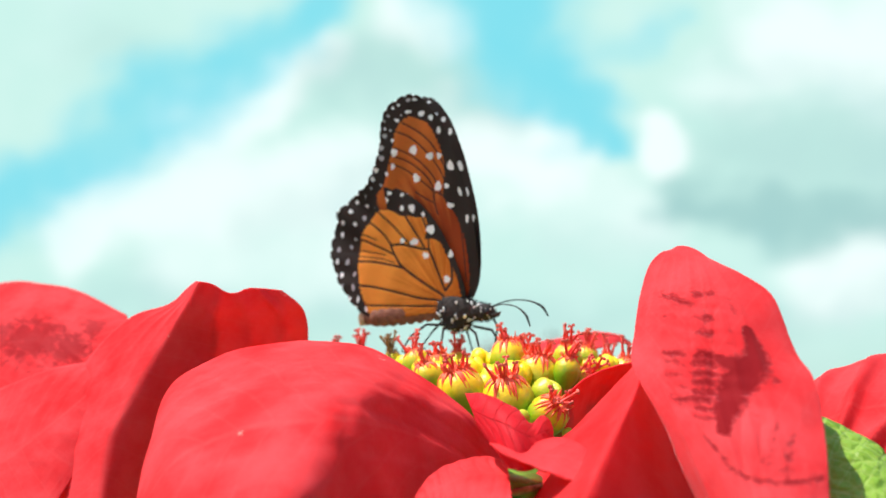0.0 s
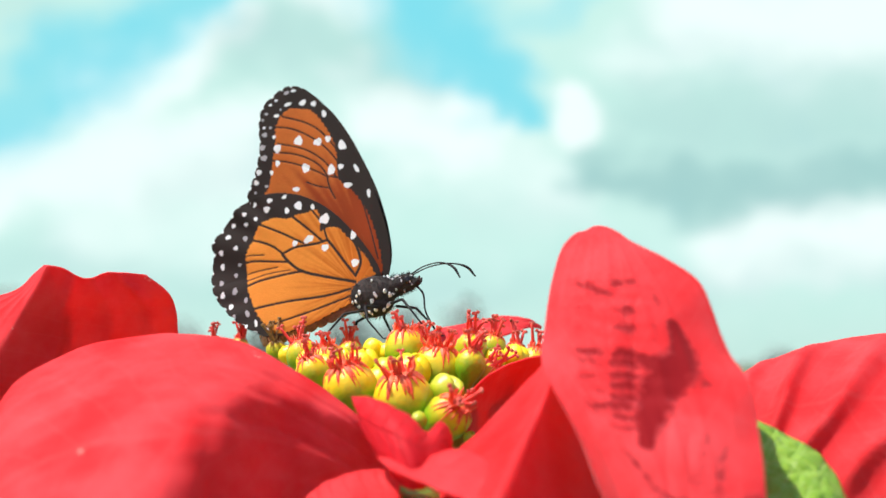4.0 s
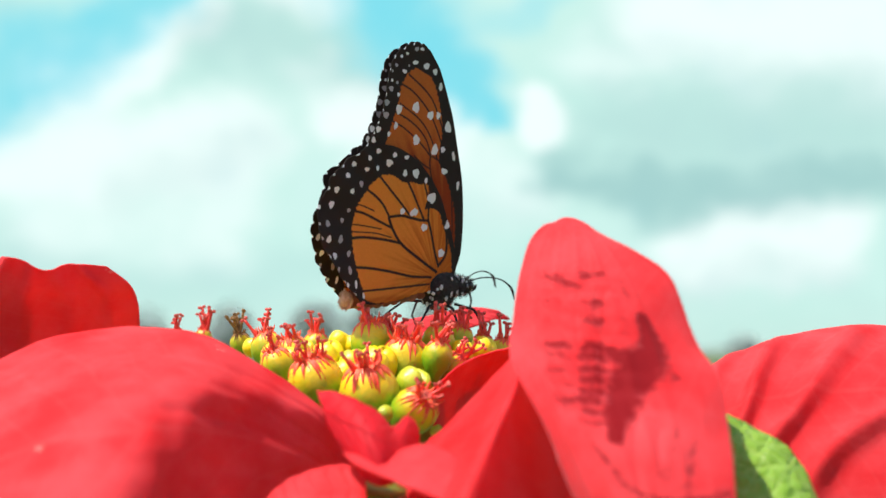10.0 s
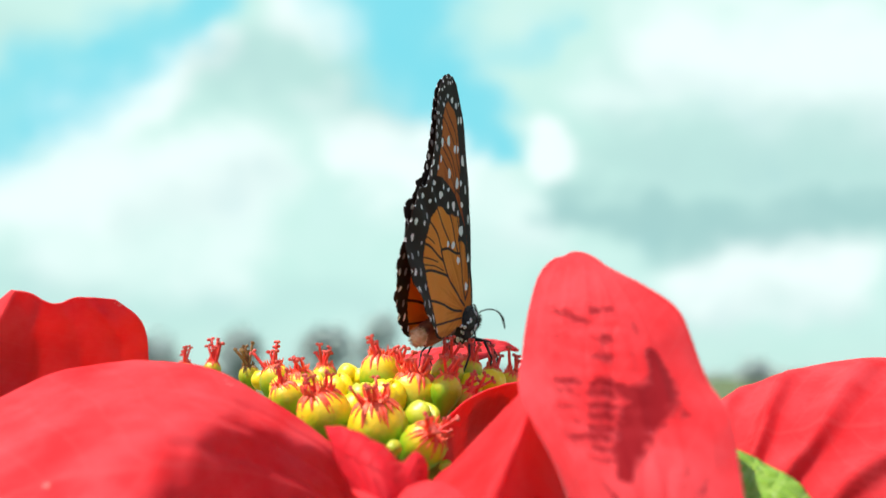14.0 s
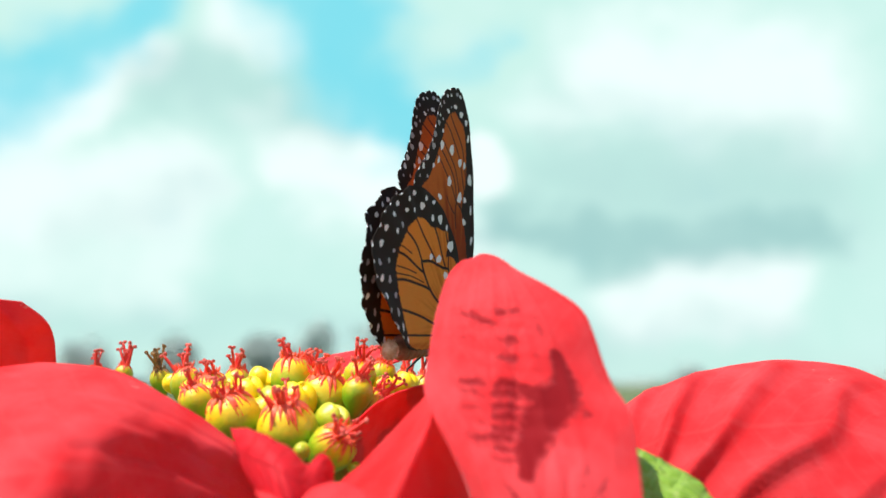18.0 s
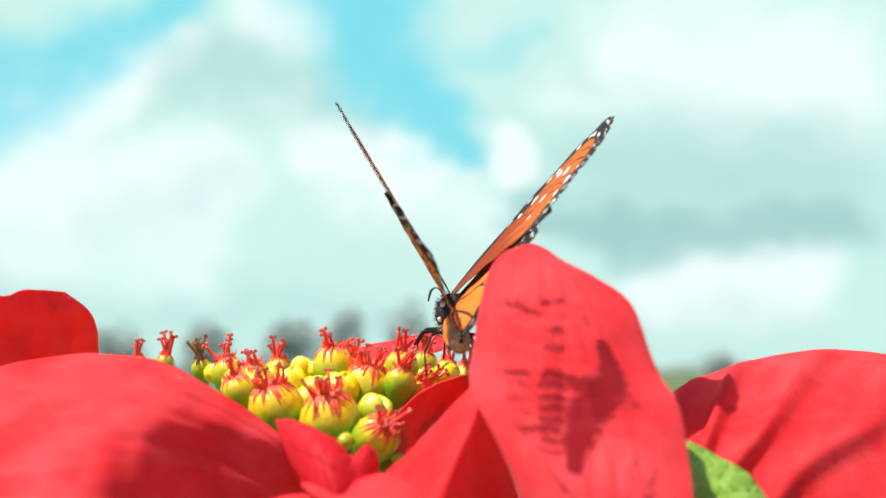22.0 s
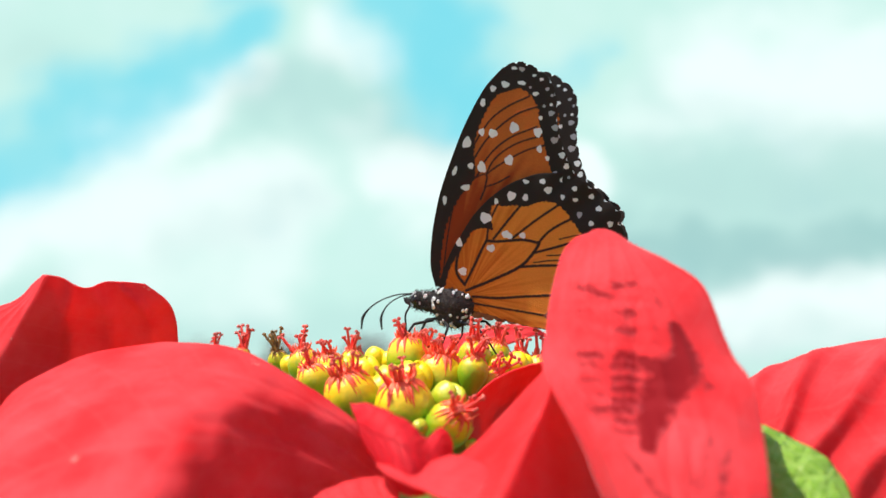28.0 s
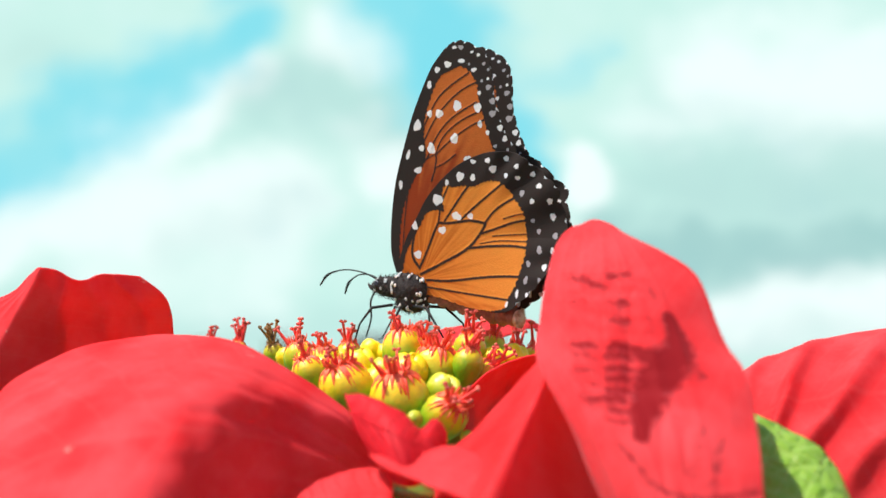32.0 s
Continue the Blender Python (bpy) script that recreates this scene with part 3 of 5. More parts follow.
# ---- the poinsettia ----
def rail_sheet(name, rails, creased, mat, parent, label="", seed=0, thick=0.28, n=72, m=40, ripple=0.35, rib=(9, 2.5, 0.3), notch=0.0, swell=None, marks=None, soft_crease=0.82):
    """A bract lofted over its two edges and its midrib, with sunken veins and a slight ripple; thin but solid."""
    a, b, c = (spline(r, n) for r in rails)
    pts = []
    for i in range(n):
        row = []
        for j in range(m):
            v = j / (m - 1)
            if creased:
                k = 1 - abs(2 * v - 1)
                edge = a[i] if v < 0.5 else c[i]
                q = edge.lerp(b[i], k)
                if k > soft_crease:
                    mid = a[i].lerp(b[i], soft_crease) * 0.5 + c[i].lerp(b[i], soft_crease) * 0.5
                    q = q.lerp(mid, ((k - soft_crease) / (1 - soft_crease)) ** 2 * 0.35)
            else:
                q = a[i] * ((1 - v) * (1 - 2 * v)) + b[i] * (4 * v * (1 - v)) + c[i] * (v * (2 * v - 1))
            row.append(q)
        pts.append(row)
    normals = []
    for i in range(n):
        row = []
        for j in range(m):
            du = pts[min(i + 1, n - 1)][j] - pts[max(i - 1, 0)][j]
            dv = pts[i][min(j + 1, m - 1)] - pts[i][max(j - 1, 0)]
            nn = du.cross(dv)
            row.append(nn.normalized() if nn.length > 1e-9 else Vector((0, -1, 0)))
        normals.append(row)
    bm = bmesh.new()
    uv = bm.loops.layers.uv.new("UVMap")
    scar = bm.verts.layers.float.new("scar") if marks else None
    sheets = []
    for off in (0.5, -0.5):
        rows = []
        for i in range(n):
            row = []
            for j in range(m):
                s, v = i / (n - 1), j / (m - 1)
                side = abs(v - 0.5) * 2
                p = pts[i][j]
                w = noise.noise(p * 0.09 + Vector((seed, 0, 0))) * ripple + noise.noise(p * 0.3 + Vector((0, seed, 0))) * ripple * 0.3
                ph = s * rib[0] - (side * rib[1] if rib[1] >= 0 else v * rib[1])
                far = abs((ph + 0.35 * noise.noise(Vector((s * 3, v * 3, seed))) + 0.5) % 1.0 - 0.5)
                w -= rib[2] * math.exp(-(far / 0.17) ** 2) * (min(1.0, (1 - side) * 3 if len(rib) == 3 else (0.25 if not rib[3] < v < rib[4] else min(1.0, (v - rib[3]) * 12, (rib[4] - v) * 12))) * min(1.0, s * 5 if len(rib) == 3 else 0.5 + s * 3) * min(1.0, (1 - s) * 2.6) if rib[1] < 0 else side * (1 - side) * 3)
                if swell:
                    w += swell(s, v)
                edge = ripple * 0.8 * noise.noise(Vector((s * 9, seed * 3.1, v))) * max(0, side - 0.7) / 0.3
                q = p + normals[i][j] * (w + edge + off * thick)
                if notch:
                    k = 1 - abs(2 * v - 1)
                    q.z -= notch * math.exp(-((k - 0.62) / 0.16) ** 2) * max(0.0, 1 - s * 4) * (v < 0.5)
                row.append(q * MM)
            rows.append(row)
        sheets.append(grid_faces(bm, rows))
    top, low = sheets
    index = {}
    for sh in sheets:
        for i, row in enumerate(sh):
            for j, vert in enumerate(row):
                index[vert] = (i / (n - 1), j / (m - 1))
    ring = [(i, 0) for i in range(n)] + [(n - 1, j) for j in range(1, m)] + [(i, m - 1) for i in range(n - 2, -1, -1)] + [(0, j) for j in range(m - 2, 0, -1)]
    for (i, j), (k, l) in zip(ring, ring[1:] + ring[:1]):
        bm.faces.new((top[i][j], top[k][l], low[k][l], low[i][j]))
    for f in bm.faces:
        for loop in f.loops:
            loop[uv].uv = index[loop.vert]
    if marks:
        for vert, (s, v) in index.items():
            vert[scar] = marks(s, v)
    bmesh.ops.recalc_face_normals(bm, faces=bm.faces)
    return part(name, bm, mat, parent, label)


def stroke_reach(x, y, pts):
    """How deep (x, y) lies inside a stroke of points with half-widths: 1 on its line, 0 at its edge, less outside."""
    best = -9.0
    for (x0, y0, w0), (x1, y1, w1) in zip(pts, pts[1:]):
        dx, dy = x1 - x0, y1 - y0
        k = min(1.0, max(0.0, ((x - x0) * dx + (y - y0) * dy) / (dx * dx + dy * dy + 1e-9)))
        best = max(best, 1 - math.hypot(x - x0 - k * dx, y - y0 - k * dy) / (w0 + k * (w1 - w0)))
    return best


# Scars of the tall bract: strength, then points (along it, across it, half-width in mm).
SCARS = (
    (0.75, (0.646, 0.2, 0.8), (0.632, 0.3, 1.3), (0.622, 0.39, 1.0)),
    (0.75, (0.662, 0.44, 1.1), (0.678, 0.55, 1.0)),
    (0.45, (0.7, 0.61, 0.4), (0.66, 0.68, 0.6), (0.61, 0.7, 0.9)),
    (1.0, (0.549, 0.743, 0.8), (0.494, 0.755, 1.3), (0.444, 0.735, 1.9), (0.405, 0.66, 2.5), (0.37, 0.58, 2.3), (0.32, 0.515, 2.0), (0.28, 0.46, 1.5), (0.24, 0.43, 1.0)),
    (0.95, (0.44, 0.53, 0.8), (0.42, 0.62, 1.7)),
    (0.7, (0.41, 0.79, 0.6), (0.375, 0.8, 0.8)),
    (0.4, (0.287, 0.61, 0.5), (0.285, 0.66, 0.5)),
    (0.5, (0.268, 0.76, 0.4), (0.151, 0.642, 0.8)),
    (0.6, (0.225, 0.83, 0.5), (0.125, 0.74, 1.0)),
    (0.35, (0.24, 0.69, 0.3), (0.13, 0.58, 0.7)),
    (0.65, (0.219, 0.297, 0.4), (0.161, 0.371, 0.8), (0.124, 0.404, 1.1)),
    (0.7, (0.124, 0.404, 0.6), (0.11, 0.55, 0.5), (0.1, 0.75, 0.5), (0.1, 0.95, 0.6)),
    (0.35, (0.53, 0.63, 0.6), (0.47, 0.59, 0.6)),
    (0.5, (0.62, 0.5, 0.6), (0.53, 0.48, 0.8)),
)
SCAR_TICKS = ((0.445, 0.436, 0.8), (0.425, 0.43, 0.9), (0.395, 0.42, 0.85), (0.372, 0.41, 0.8), (0.343, 0.39, 0.85), (0.322, 0.375, 0.8), (0.297, 0.36, 0.6), (0.27, 0.345, 0.5), (0.44, 0.26, 0.6), (0.415, 0.25, 0.4), (0.38, 0.245, 0.45), (0.345, 0.24, 0.4), (0.312, 0.235, 0.55), (0.3, 0.25, 0.45), (0.56, 0.23, 0.35), (0.57, 0.48, 0.55), (0.51, 0.465, 0.6))


def scar_depth(s, v):
    x, y = s * 51, v * 23
    depth = 0.0
    for strength, *pts in SCARS:
        reach = stroke_reach(x, y, [(a * 51, b * 23, w) for a, b, w in pts])
        depth = max(depth, strength * (min(1.4, 0.5 + 1.1 * reach) if strength > 0.9 else min(1.0, 0.5 + 0.45 * reach)))
    for a, b, strength in SCAR_TICKS:
        depth = max(depth, min(0.95, strength + 0.12) * min(1.0, 0.55 + 0.5 * stroke_reach(x, y, [(a * 51, b * 23 - 1.1, 0.6), (a * 51 + 0.2, b * 23 + 1.1, 0.75)])))
    return max(0.0, depth)


def tall_swell(s, v):
    """Two puckered ridges up the scarred bract, with small cross-folds between them."""
    x, y = s * 51, v * 23
    up = 0.0
    for line in (((0.6, 0.4, 0.9), (0.43, 0.357, 0.9), (0.3, 0.3, 0.8)), ((0.62, 0.57, 0.9), (0.435, 0.486, 0.9), (0.28, 0.39, 0.8)), ((0.3, 0.57, 0.8), (0.12, 0.46, 1.2)), ((0.26, 0.66, 0.8), (0.1, 0.56, 1.2))):
        up = max(up, stroke_reach(x, y, [(a * 51, b * 23, w * 1.5) for a, b, w in line]))
    inside = max(0.0, 1 - ((s - 0.43) / 0.26) ** 2) * max(0.0, 1 - ((v - 0.42) / 0.36) ** 2)
    fold = noise.noise(Vector((x * 0.75, y * 0.16, 3.0)))
    return 0.3 * max(0.0, up) ** 2 + 0.3 * inside * fold


FRONT_CREST = ((0.5, 0.75), (0.455, 0.62), (0.43, 0.5), (0.413, 0.39), (0.38, 0.34), (0.32, 0.31), (0.26, 0.25), (0.18, 0.15))


def front_swell(s, v):
    """A crest that bends the front bract down sharply, with short wrinkles running over it."""
    x, y = s * 70, v * 60
    best, past = 99.0, 0.0
    for (a0, b0), (a1, b1) in zip(FRONT_CREST, FRONT_CREST[1:]):
        x0, y0, dx, dy = a0 * 70, b0 * 60, (a1 - a0) * 70, (b1 - b0) * 60
        k = min(1.0, max(0.0, ((x - x0) * dx + (y - y0) * dy) / (dx * dx + dy * dy)))
        d = math.hypot(x - x0 - k * dx, y - y0 - k * dy)
        if d < best:
            best, past = d, (1 if (x - x0) * dy - (y - y0) * dx > 0 else -1)
    d = best * past + 1.3 * noise.noise(Vector((x * 0.28, y * 0.1, 7.0)))
    crest = math.exp(-(d / 6.5) ** 2) if d < 0 else math.exp(-(d / 4.0) ** 2)
    wrinkle = noise.noise(Vector((x * 0.42, y * 0.07, 1.0))) * math.exp(-((d - 2) / 7) ** 2)
    return 0.95 * crest + 0.3 * wrinkle


# Bracts: two edges with the midrib between them, in mm.
FRONT_RAILS = (
    [(-6.3, -28, -23.2), (-12.9, -29, -15), (-17.7, -30, -10.5), (-25.2, -32, -4.9), (-33.9, -32, -0.4), (-44, -26, 0.9), (-53.4, -25, 0.5), (-60.7, -28, -1.8), (-67, -36, -7.7), (-64.5, -55, -21.5), (-63.1, -60, -26.1)],
    [(-6.1, -28.5, -25.1), (-12.8, -30, -21.8), (-18.9, -36, -17.4), (-26.2, -44.5, -14.1), (-31.6, -55, -12.7), (-37.8, -62, -12.7), (-45.3, -62, -13.2), (-51.1, -62, -15.3), (-56.6, -63, -18.5), (-60.8, -62, -23.5), (-63.1, -60, -26.5)],
    [(-6.1, -29, -31.5), (-12.7, -31, -32.3), (-18.6, -38, -31.7), (-24.1, -52, -31.9), (-29.2, -62, -31.7), (-33.2, -74, -31), (-38.3, -78, -30.6), (-43.4, -76, -30.3), (-50.1, -72, -29.4), (-57.8, -66, -27.1), (-63.1, -60, -27)],
)
LEFT_RAILS = (
    [(-52.6, -17, 10.9), (-49.5, -15, 8.3), (-48.9, -12, 5.6), (-49.3, -9, 1.9), (-49.8, -6, -1.8), (-54.1, 2, -14.9), (-66.7, 8, -31)],
    [(-66.6, -23, 12), (-69.1, -22, 7.8), (-72.4, -21, 2.7), (-75.6, -21, -2.4), (-79.5, -22, -10.1), (-82.1, -24, -17.7), (-81.4, -28, -28.3)],
    [(-68.5, -19, 12.2), (-74.6, -15, 8.4), (-83.2, -11, 6.3), (-90.6, -10, 0), (-96.4, -11, -10.8), (-99.6, -13, -19.3), (-102, -16, -30.6)],
)
FAR_LEFT_RAILS = (
    [(-153.2, 26, 4), (-140.4, 24, 11.5), (-125.4, 20, 15.9), (-113.2, 16, 15.5), (-101.7, 10, 12.8), (-90.7, 6, 7.7)],
    [(-144.2, 12, -8.9), (-131, 8, -2.9), (-117.8, 6, 1.8), (-107.2, 4, 2.9), (-97.9, 2, 2.8), (-88.8, 2, 5.7)],
    [(-139.9, 6, -20.5), (-126.9, 2, -15.7), (-113.1, -2, -12.1), (-101.7, -4, -10.9), (-91.5, -4, -7.5), (-86.7, -2, 2.7)],
)
LOW_LEFT_RAILS = (
    [(-136.5, 0, -19.1), (-121.6, -4, -11), (-111, -7, -7.6), (-100.6, -10, -4), (-91, -10, -2.1)],
    [(-127.6, -14, -30.2), (-113.4, -18, -24.5), (-103.9, -20, -21.2), (-97.5, -18, -16), (-89.2, -14, -7.6)],
    [(-119.6, -26, -44.8), (-106, -30, -42), (-97, -32, -39.6), (-93.1, -28, -33.3), (-87.6, -18, -19)],
)
RIGHT_RAILS = (
    [(18.7, -62, -24.9), (16, -59, -17.7), (13.4, -55, -11), (10.1, -48, -3.8), (10.5, -44, 1.6), (11.4, -40, 7.2), (13.1, -38, 12.4), (15, -37, 15), (17.1, -36, 16)],
    [(25.4, -71, -25.1), (24.3, -67, -18.8), (23, -63, -12.8), (21.9, -57, -6.5), (21.2, -52, 0.3), (20.8, -48, 5.7), (20.8, -44, 10), (20.4, -41, 13.3), (20, -37, 16)],
    [(34.2, -70, -24.3), (34.8, -66, -17.9), (35.6, -60, -11.6), (35.3, -55, -5.4), (33.9, -51, -2), (32.5, -48, 3.5), (30.9, -46, 7.6), (27.5, -44, 10.3), (23.2, -40, 13.2)],
)
FOLD_RAILS = (
    [(11.8, -42, -1.9), (9.3, -40, -4.3), (5.5, -38, -8.3), (1.9, -37, -12.3), (-1.9, -36, -16.1), (-5.2, -36, -20.6), (-8.4, -36, -26.1)],
    [(11.9, -45, -2.1), (11.2, -49, -4.5), (9.7, -54, -8.3), (7.8, -58, -11.6), (6.1, -62, -14.7), (3.8, -68, -18.6), (1.8, -74, -22.1)],
    [(12.7, -39, -2.7), (14.3, -37, -5.9), (16.5, -35, -10.8), (18.8, -34, -15.7), (20.8, -35, -20.1), (22.7, -36, -25.3), (24.4, -37, -30.6)],
)
BACK_RIGHT_RAILS = (
    [(-1.2, -24, -10.3), (0.5, -22, -7.3), (3.2, -20, -5), (7.7, -18, -3), (13.3, -20, -1.8)],
    [(-0.8, -18, -15.7), (1.5, -16, -12.8), (4.7, -14, -10.2), (8.8, -13, -7.6), (14, -16, -4.3)],
    [(-0.3, -14, -24.9), (2, -12, -22.4), (5.7, -10, -19), (9.9, -9, -14.6), (14.9, -11, -8.1)],
)
SMALL_RAILS = (
    [(-16.2, -42, -8.1), (-13.7, -45, -8.2), (-10.6, -47, -9), (-7.6, -48, -10.6), (-5.6, -47, -12.5), (-3.9, -44, -11.3), (-2.4, -42, -13.2)],
    [(-14.8, -46, -10.6), (-12.1, -50, -11.8), (-9.3, -53, -12.7), (-7, -54, -13.9), (-5.2, -52, -14.5), (-3.6, -49, -13.7), (-2.2, -46, -14.9)],
    [(-13.5, -48, -13.4), (-11.1, -52, -16), (-8.9, -55, -18.5), (-6.7, -56, -19.4), (-4.8, -54, -18.9), (-3.3, -51, -17.5), (-2, -48, -16.3)],
)
LOW_MID_RAILS = (
    [(-11.6, -54, -15.4), (-7, -53, -15.9), (-2.6, -52, -14.7), (0.2, -52, -14.9), (4.4, -56, -17.1)],
    [(-10.7, -56, -16), (-6.3, -56, -17.1), (-2.5, -56, -17.2), (0.5, -57, -17.7), (4.6, -60, -19.3)],
    [(-9.8, -57, -16.7), (-5.8, -58, -18.3), (-2.3, -60, -19.4), (0.8, -61, -20.5), (4.9, -64, -21.7)],
)
UNDER_RAILS = (
    [(-9.6, -43, -18.3), (-13, -44, -17.9), (-16.3, -45, -18.4), (-19.2, -46.5, -19.5), (-21.5, -48.5, -21.2), (-23.3, -50.5, -24.2)],
    [(-8.8, -52, -20.1), (-12.3, -51, -19.9), (-15.6, -50.5, -20.7), (-18.5, -50.5, -22), (-20.8, -51, -23.1), (-23, -51, -24.9)],
    [(-7.6, -66, -23.7), (-11.3, -62, -24), (-14.6, -58, -24.6), (-17.6, -55.5, -25.1), (-20.1, -53.5, -25.6), (-22.8, -51.5, -25.7)],
)
FAR_RIGHT_RAILS = (
    [(40.7, -16, -7), (44.8, -14, -4.3), (51.7, -12, -1.7), (60.6, -10, 0.5), (71.7, -8, 1.5), (82.1, -8, 0.1), (91.5, -10, -4.6)],
    [(39.1, -24, -13.6), (43.6, -25, -11.5), (49, -26, -9.8), (56.5, -27, -9), (65.5, -28, -8.6), (74.8, -28, -9.9), (84.1, -28, -12.8)],
    [(37.7, -30, -26.2), (43, -32, -26), (47.4, -34, -25.8), (54.2, -36, -25.6), (62.3, -38, -25.4), (71.1, -38, -25.5), (79.9, -38, -25.6)],
)
BACK_MID_RAILS = (
    [(-9.5, 14, 2.1), (-4.3, 17, 3.4), (2, 20, 4.9), (6.9, 23, 5.7), (10.3, 25, 5.3), (12.8, 26, 3.9)],
    [(-9.3, 10, 0.2), (-4.3, 12, 1.1), (2, 16, 2.8), (6.8, 20, 4.1), (10.2, 23, 4.4), (12.9, 26, 3.7)],
    [(-9.2, 6, -2.8), (-4.2, 7, -1.8), (1.9, 11, 0.3), (6.7, 16, 2.2), (10.1, 21, 3.4), (13.1, 26, 3.5)],
)
LEAF_RAILS = (
    [(38.2, -40, -10.7), (41.3, -41, -12), (45.1, -43, -14.2), (47.8, -45, -16.4), (49.4, -49, -21), (48.8, -54, -26.2)],
    [(35.6, -52, -21), (38.3, -54, -21.5), (41.4, -56, -22.3), (44.2, -57, -23.3), (46.5, -57, -24.8), (48.6, -55, -26.5)],
    [(34.6, -56, -28.7), (36.8, -60, -30.1), (39.5, -63, -30.8), (42.3, -64, -30.6), (45.3, -61, -29), (48.3, -56, -26.8)],
)
BRACTS = [("front", False, *FRONT_RAILS), ("left", True, *LEFT_RAILS), ("far_left", False, *FAR_LEFT_RAILS), ("low_left", False, *LOW_LEFT_RAILS), ("right", False, *RIGHT_RAILS), ("fold", True, *FOLD_RAILS), ("back_right", False, *BACK_RIGHT_RAILS), ("small", False, *SMALL_RAILS), ("low_mid", False, *LOW_MID_RAILS), ("under", False, *UNDER_RAILS), ("far_right", False, *FAR_RIGHT_RAILS), ("back_mid", False, *BACK_MID_RAILS), ("leaf", False, *LEAF_RAILS)]
BUDS_A = [
    (-10.5, -23, -8.9, 4.8, "open", -4, -14),
    (-19, -20, -7.3, 4.5, "open", -16, -12),
    (-5.5, -11, -4.2, 4.3, "open", 4, -8),
    (-11.1, -8, -0.8, 3.6, "open", -6, 0),
    (-3.9, -20, -7.7, 2.9, "closed", 0, -10),
    (-3.3, -27, -11.2, 3.5, "open", 42, -34),
    (-7.7, -30, -11.8, 1.4, "closed", 0, 0),
    (-0.2, -28, -14.4, 1, "closed", 0, 0),
    (-18, -11, -3.6, 3, "gland", 0, 0),
    (-9.7, -15, -4.8, 3.3, "gland", 0, -10),
    (-0.2, -14, -3.2, 2.5, "open", 10, 0),
    (7.3, -4, -2.4, 2.4, "gland", 0, 0),
]
BUDS_B = [
    (-16.7, -6, -0.9, 1.9, "gland", 0, 0),
    (-23.6, -13, -4.6, 2.9, "gland", 0, 0),
    (-31.9, 0, -1.9, 2, "gland", 0, 0),
    (-14.2, -6, -1.7, 2, "gland", 0, 0),
    (-0.2, -6, -0.8, 2.8, "open", 6, 0),
    (3.5, 2, -0.4, 2.4, "open", 8, 0),
    (7.5, 8, -1.4, 2.1, "open", 6, 0),
    (10.8, 2, -3.1, 2.9, "open", 12, 0),
    (-21.7, 4, -1.4, 2.4, "open", 0, 0),
    (-23.8, -10, -2.8, 2.9, "open", -14, -4),
    (-29, -4, -1.8, 2.8, "open", -12, 0),
    (-34.9, 4, -1, 1.9, "wilted", -8, 0),
]
BUDS_C = [
    (-25.6, -15, -4.8, 2.9, "open", -18, -4),
    (2.3, -11, -5, 2.4, "open", 44, -6),
    (-7.8, -4, -1.4, 2.4, "open", 8, 0),
    (-3.8, -6, -2.3, 2.1, "gland", 0, 0),
    (-22.6, -4, -2.6, 2, "gland", 0, 0),
    (3.7, -6, -2.7, 2.1, "gland", 0, 0),
    (-27.8, -6, -3.2, 2.1, "gland", 0, 0),
    (-6.6, -12, -6.9, 2.6, "closed", 0, 0),
    (-14.8, -15, -6.5, 2.8, "gland", 0, 0),
    (-13.7, -13, -4.7, 2.6, "closed", 0, 0),
    (-21.3, -12, -4.7, 2.6, "gland", 0, 0),
    (-7.5, -12, -5.1, 2.4, "gland", 0, 0),
]
BUDS_D = [
    (-48.3, 14, -0.3, 1.7, "open", -10, 0),
    (-43.5, 14, 0, 1.7, "open", 6, 0),
    (-31.8, -12.6, -8.7, 2.5, "closed", 0, 0),
    (-28.9, -8.4, -7.7, 3, "closed", 0, 0),
    (-23.4, -10.9, -8.4, 2.6, "closed", 0, 0),
    (-21.8, -12.5, -9.1, 3, "closed", 0, 0),
    (-16.4, -2.7, -7.9, 2.5, "closed", 0, 0),
    (-14.6, -5.2, -8, 3, "closed", 0, 0),
    (-9.5, -12.8, -8.3, 2.9, "closed", 0, 0),
    (-7.2, -11.5, -8.6, 2.5, "closed", 0, 0),
    (-2.5, -1.9, -8.4, 2.6, "closed", 0, 0),
]
STEM_TOP = (-7.7, -44, -20.7)
BUDS = BUDS_A + BUDS_B + BUDS_C + BUDS_D


URN = ((0.3, -1.9), (0.5, -1.3), (0.85, -0.8), (1.0, -0.3), (0.98, 0.1), (0.87, 0.42), (0.7, 0.66), (0.5, 0.8), (0.25, 0.87), (0.03, 0.84))


def urn_mesh(r, seed):
    bm = bmesh.new()
    add_lathe(bm, [(a * r * MM, b * r * MM) for a, b in URN], 24, 0.07, seed)
    return bm


def urn_height(rad):
    """Height of the urn's shoulder at a distance from its axis, for a cup of radius 1."""
    for (a, za), (c, zc) in zip(URN[3:], URN[4:]):
        if c <= rad <= a:
            return za + (zc - za) * (a - rad) / (a - c)
    return 0.87


def cleft_ball(r, seed, depth=0.3, tall=0.9):
    def shape(p):
        g = math.exp(-((p.x + 0.22 * math.sin(p.y * 2.4 + seed)) / 0.17) ** 2) * max(0.0, p.z + 0.35)
        lip = 0.14 * math.exp(-((abs(p.x) - 0.32) / 0.16) ** 2) * max(0.0, p.z)
        k = 1 - depth * g + lip
        return Vector((p.x * k, p.y * k * 0.95, p.z * k))
    bm = bmesh.new()
    add_ball(bm, (0, 0, 0), (r * MM, r * MM, r * tall * MM), 28, 18, shape=shape)
    return bm


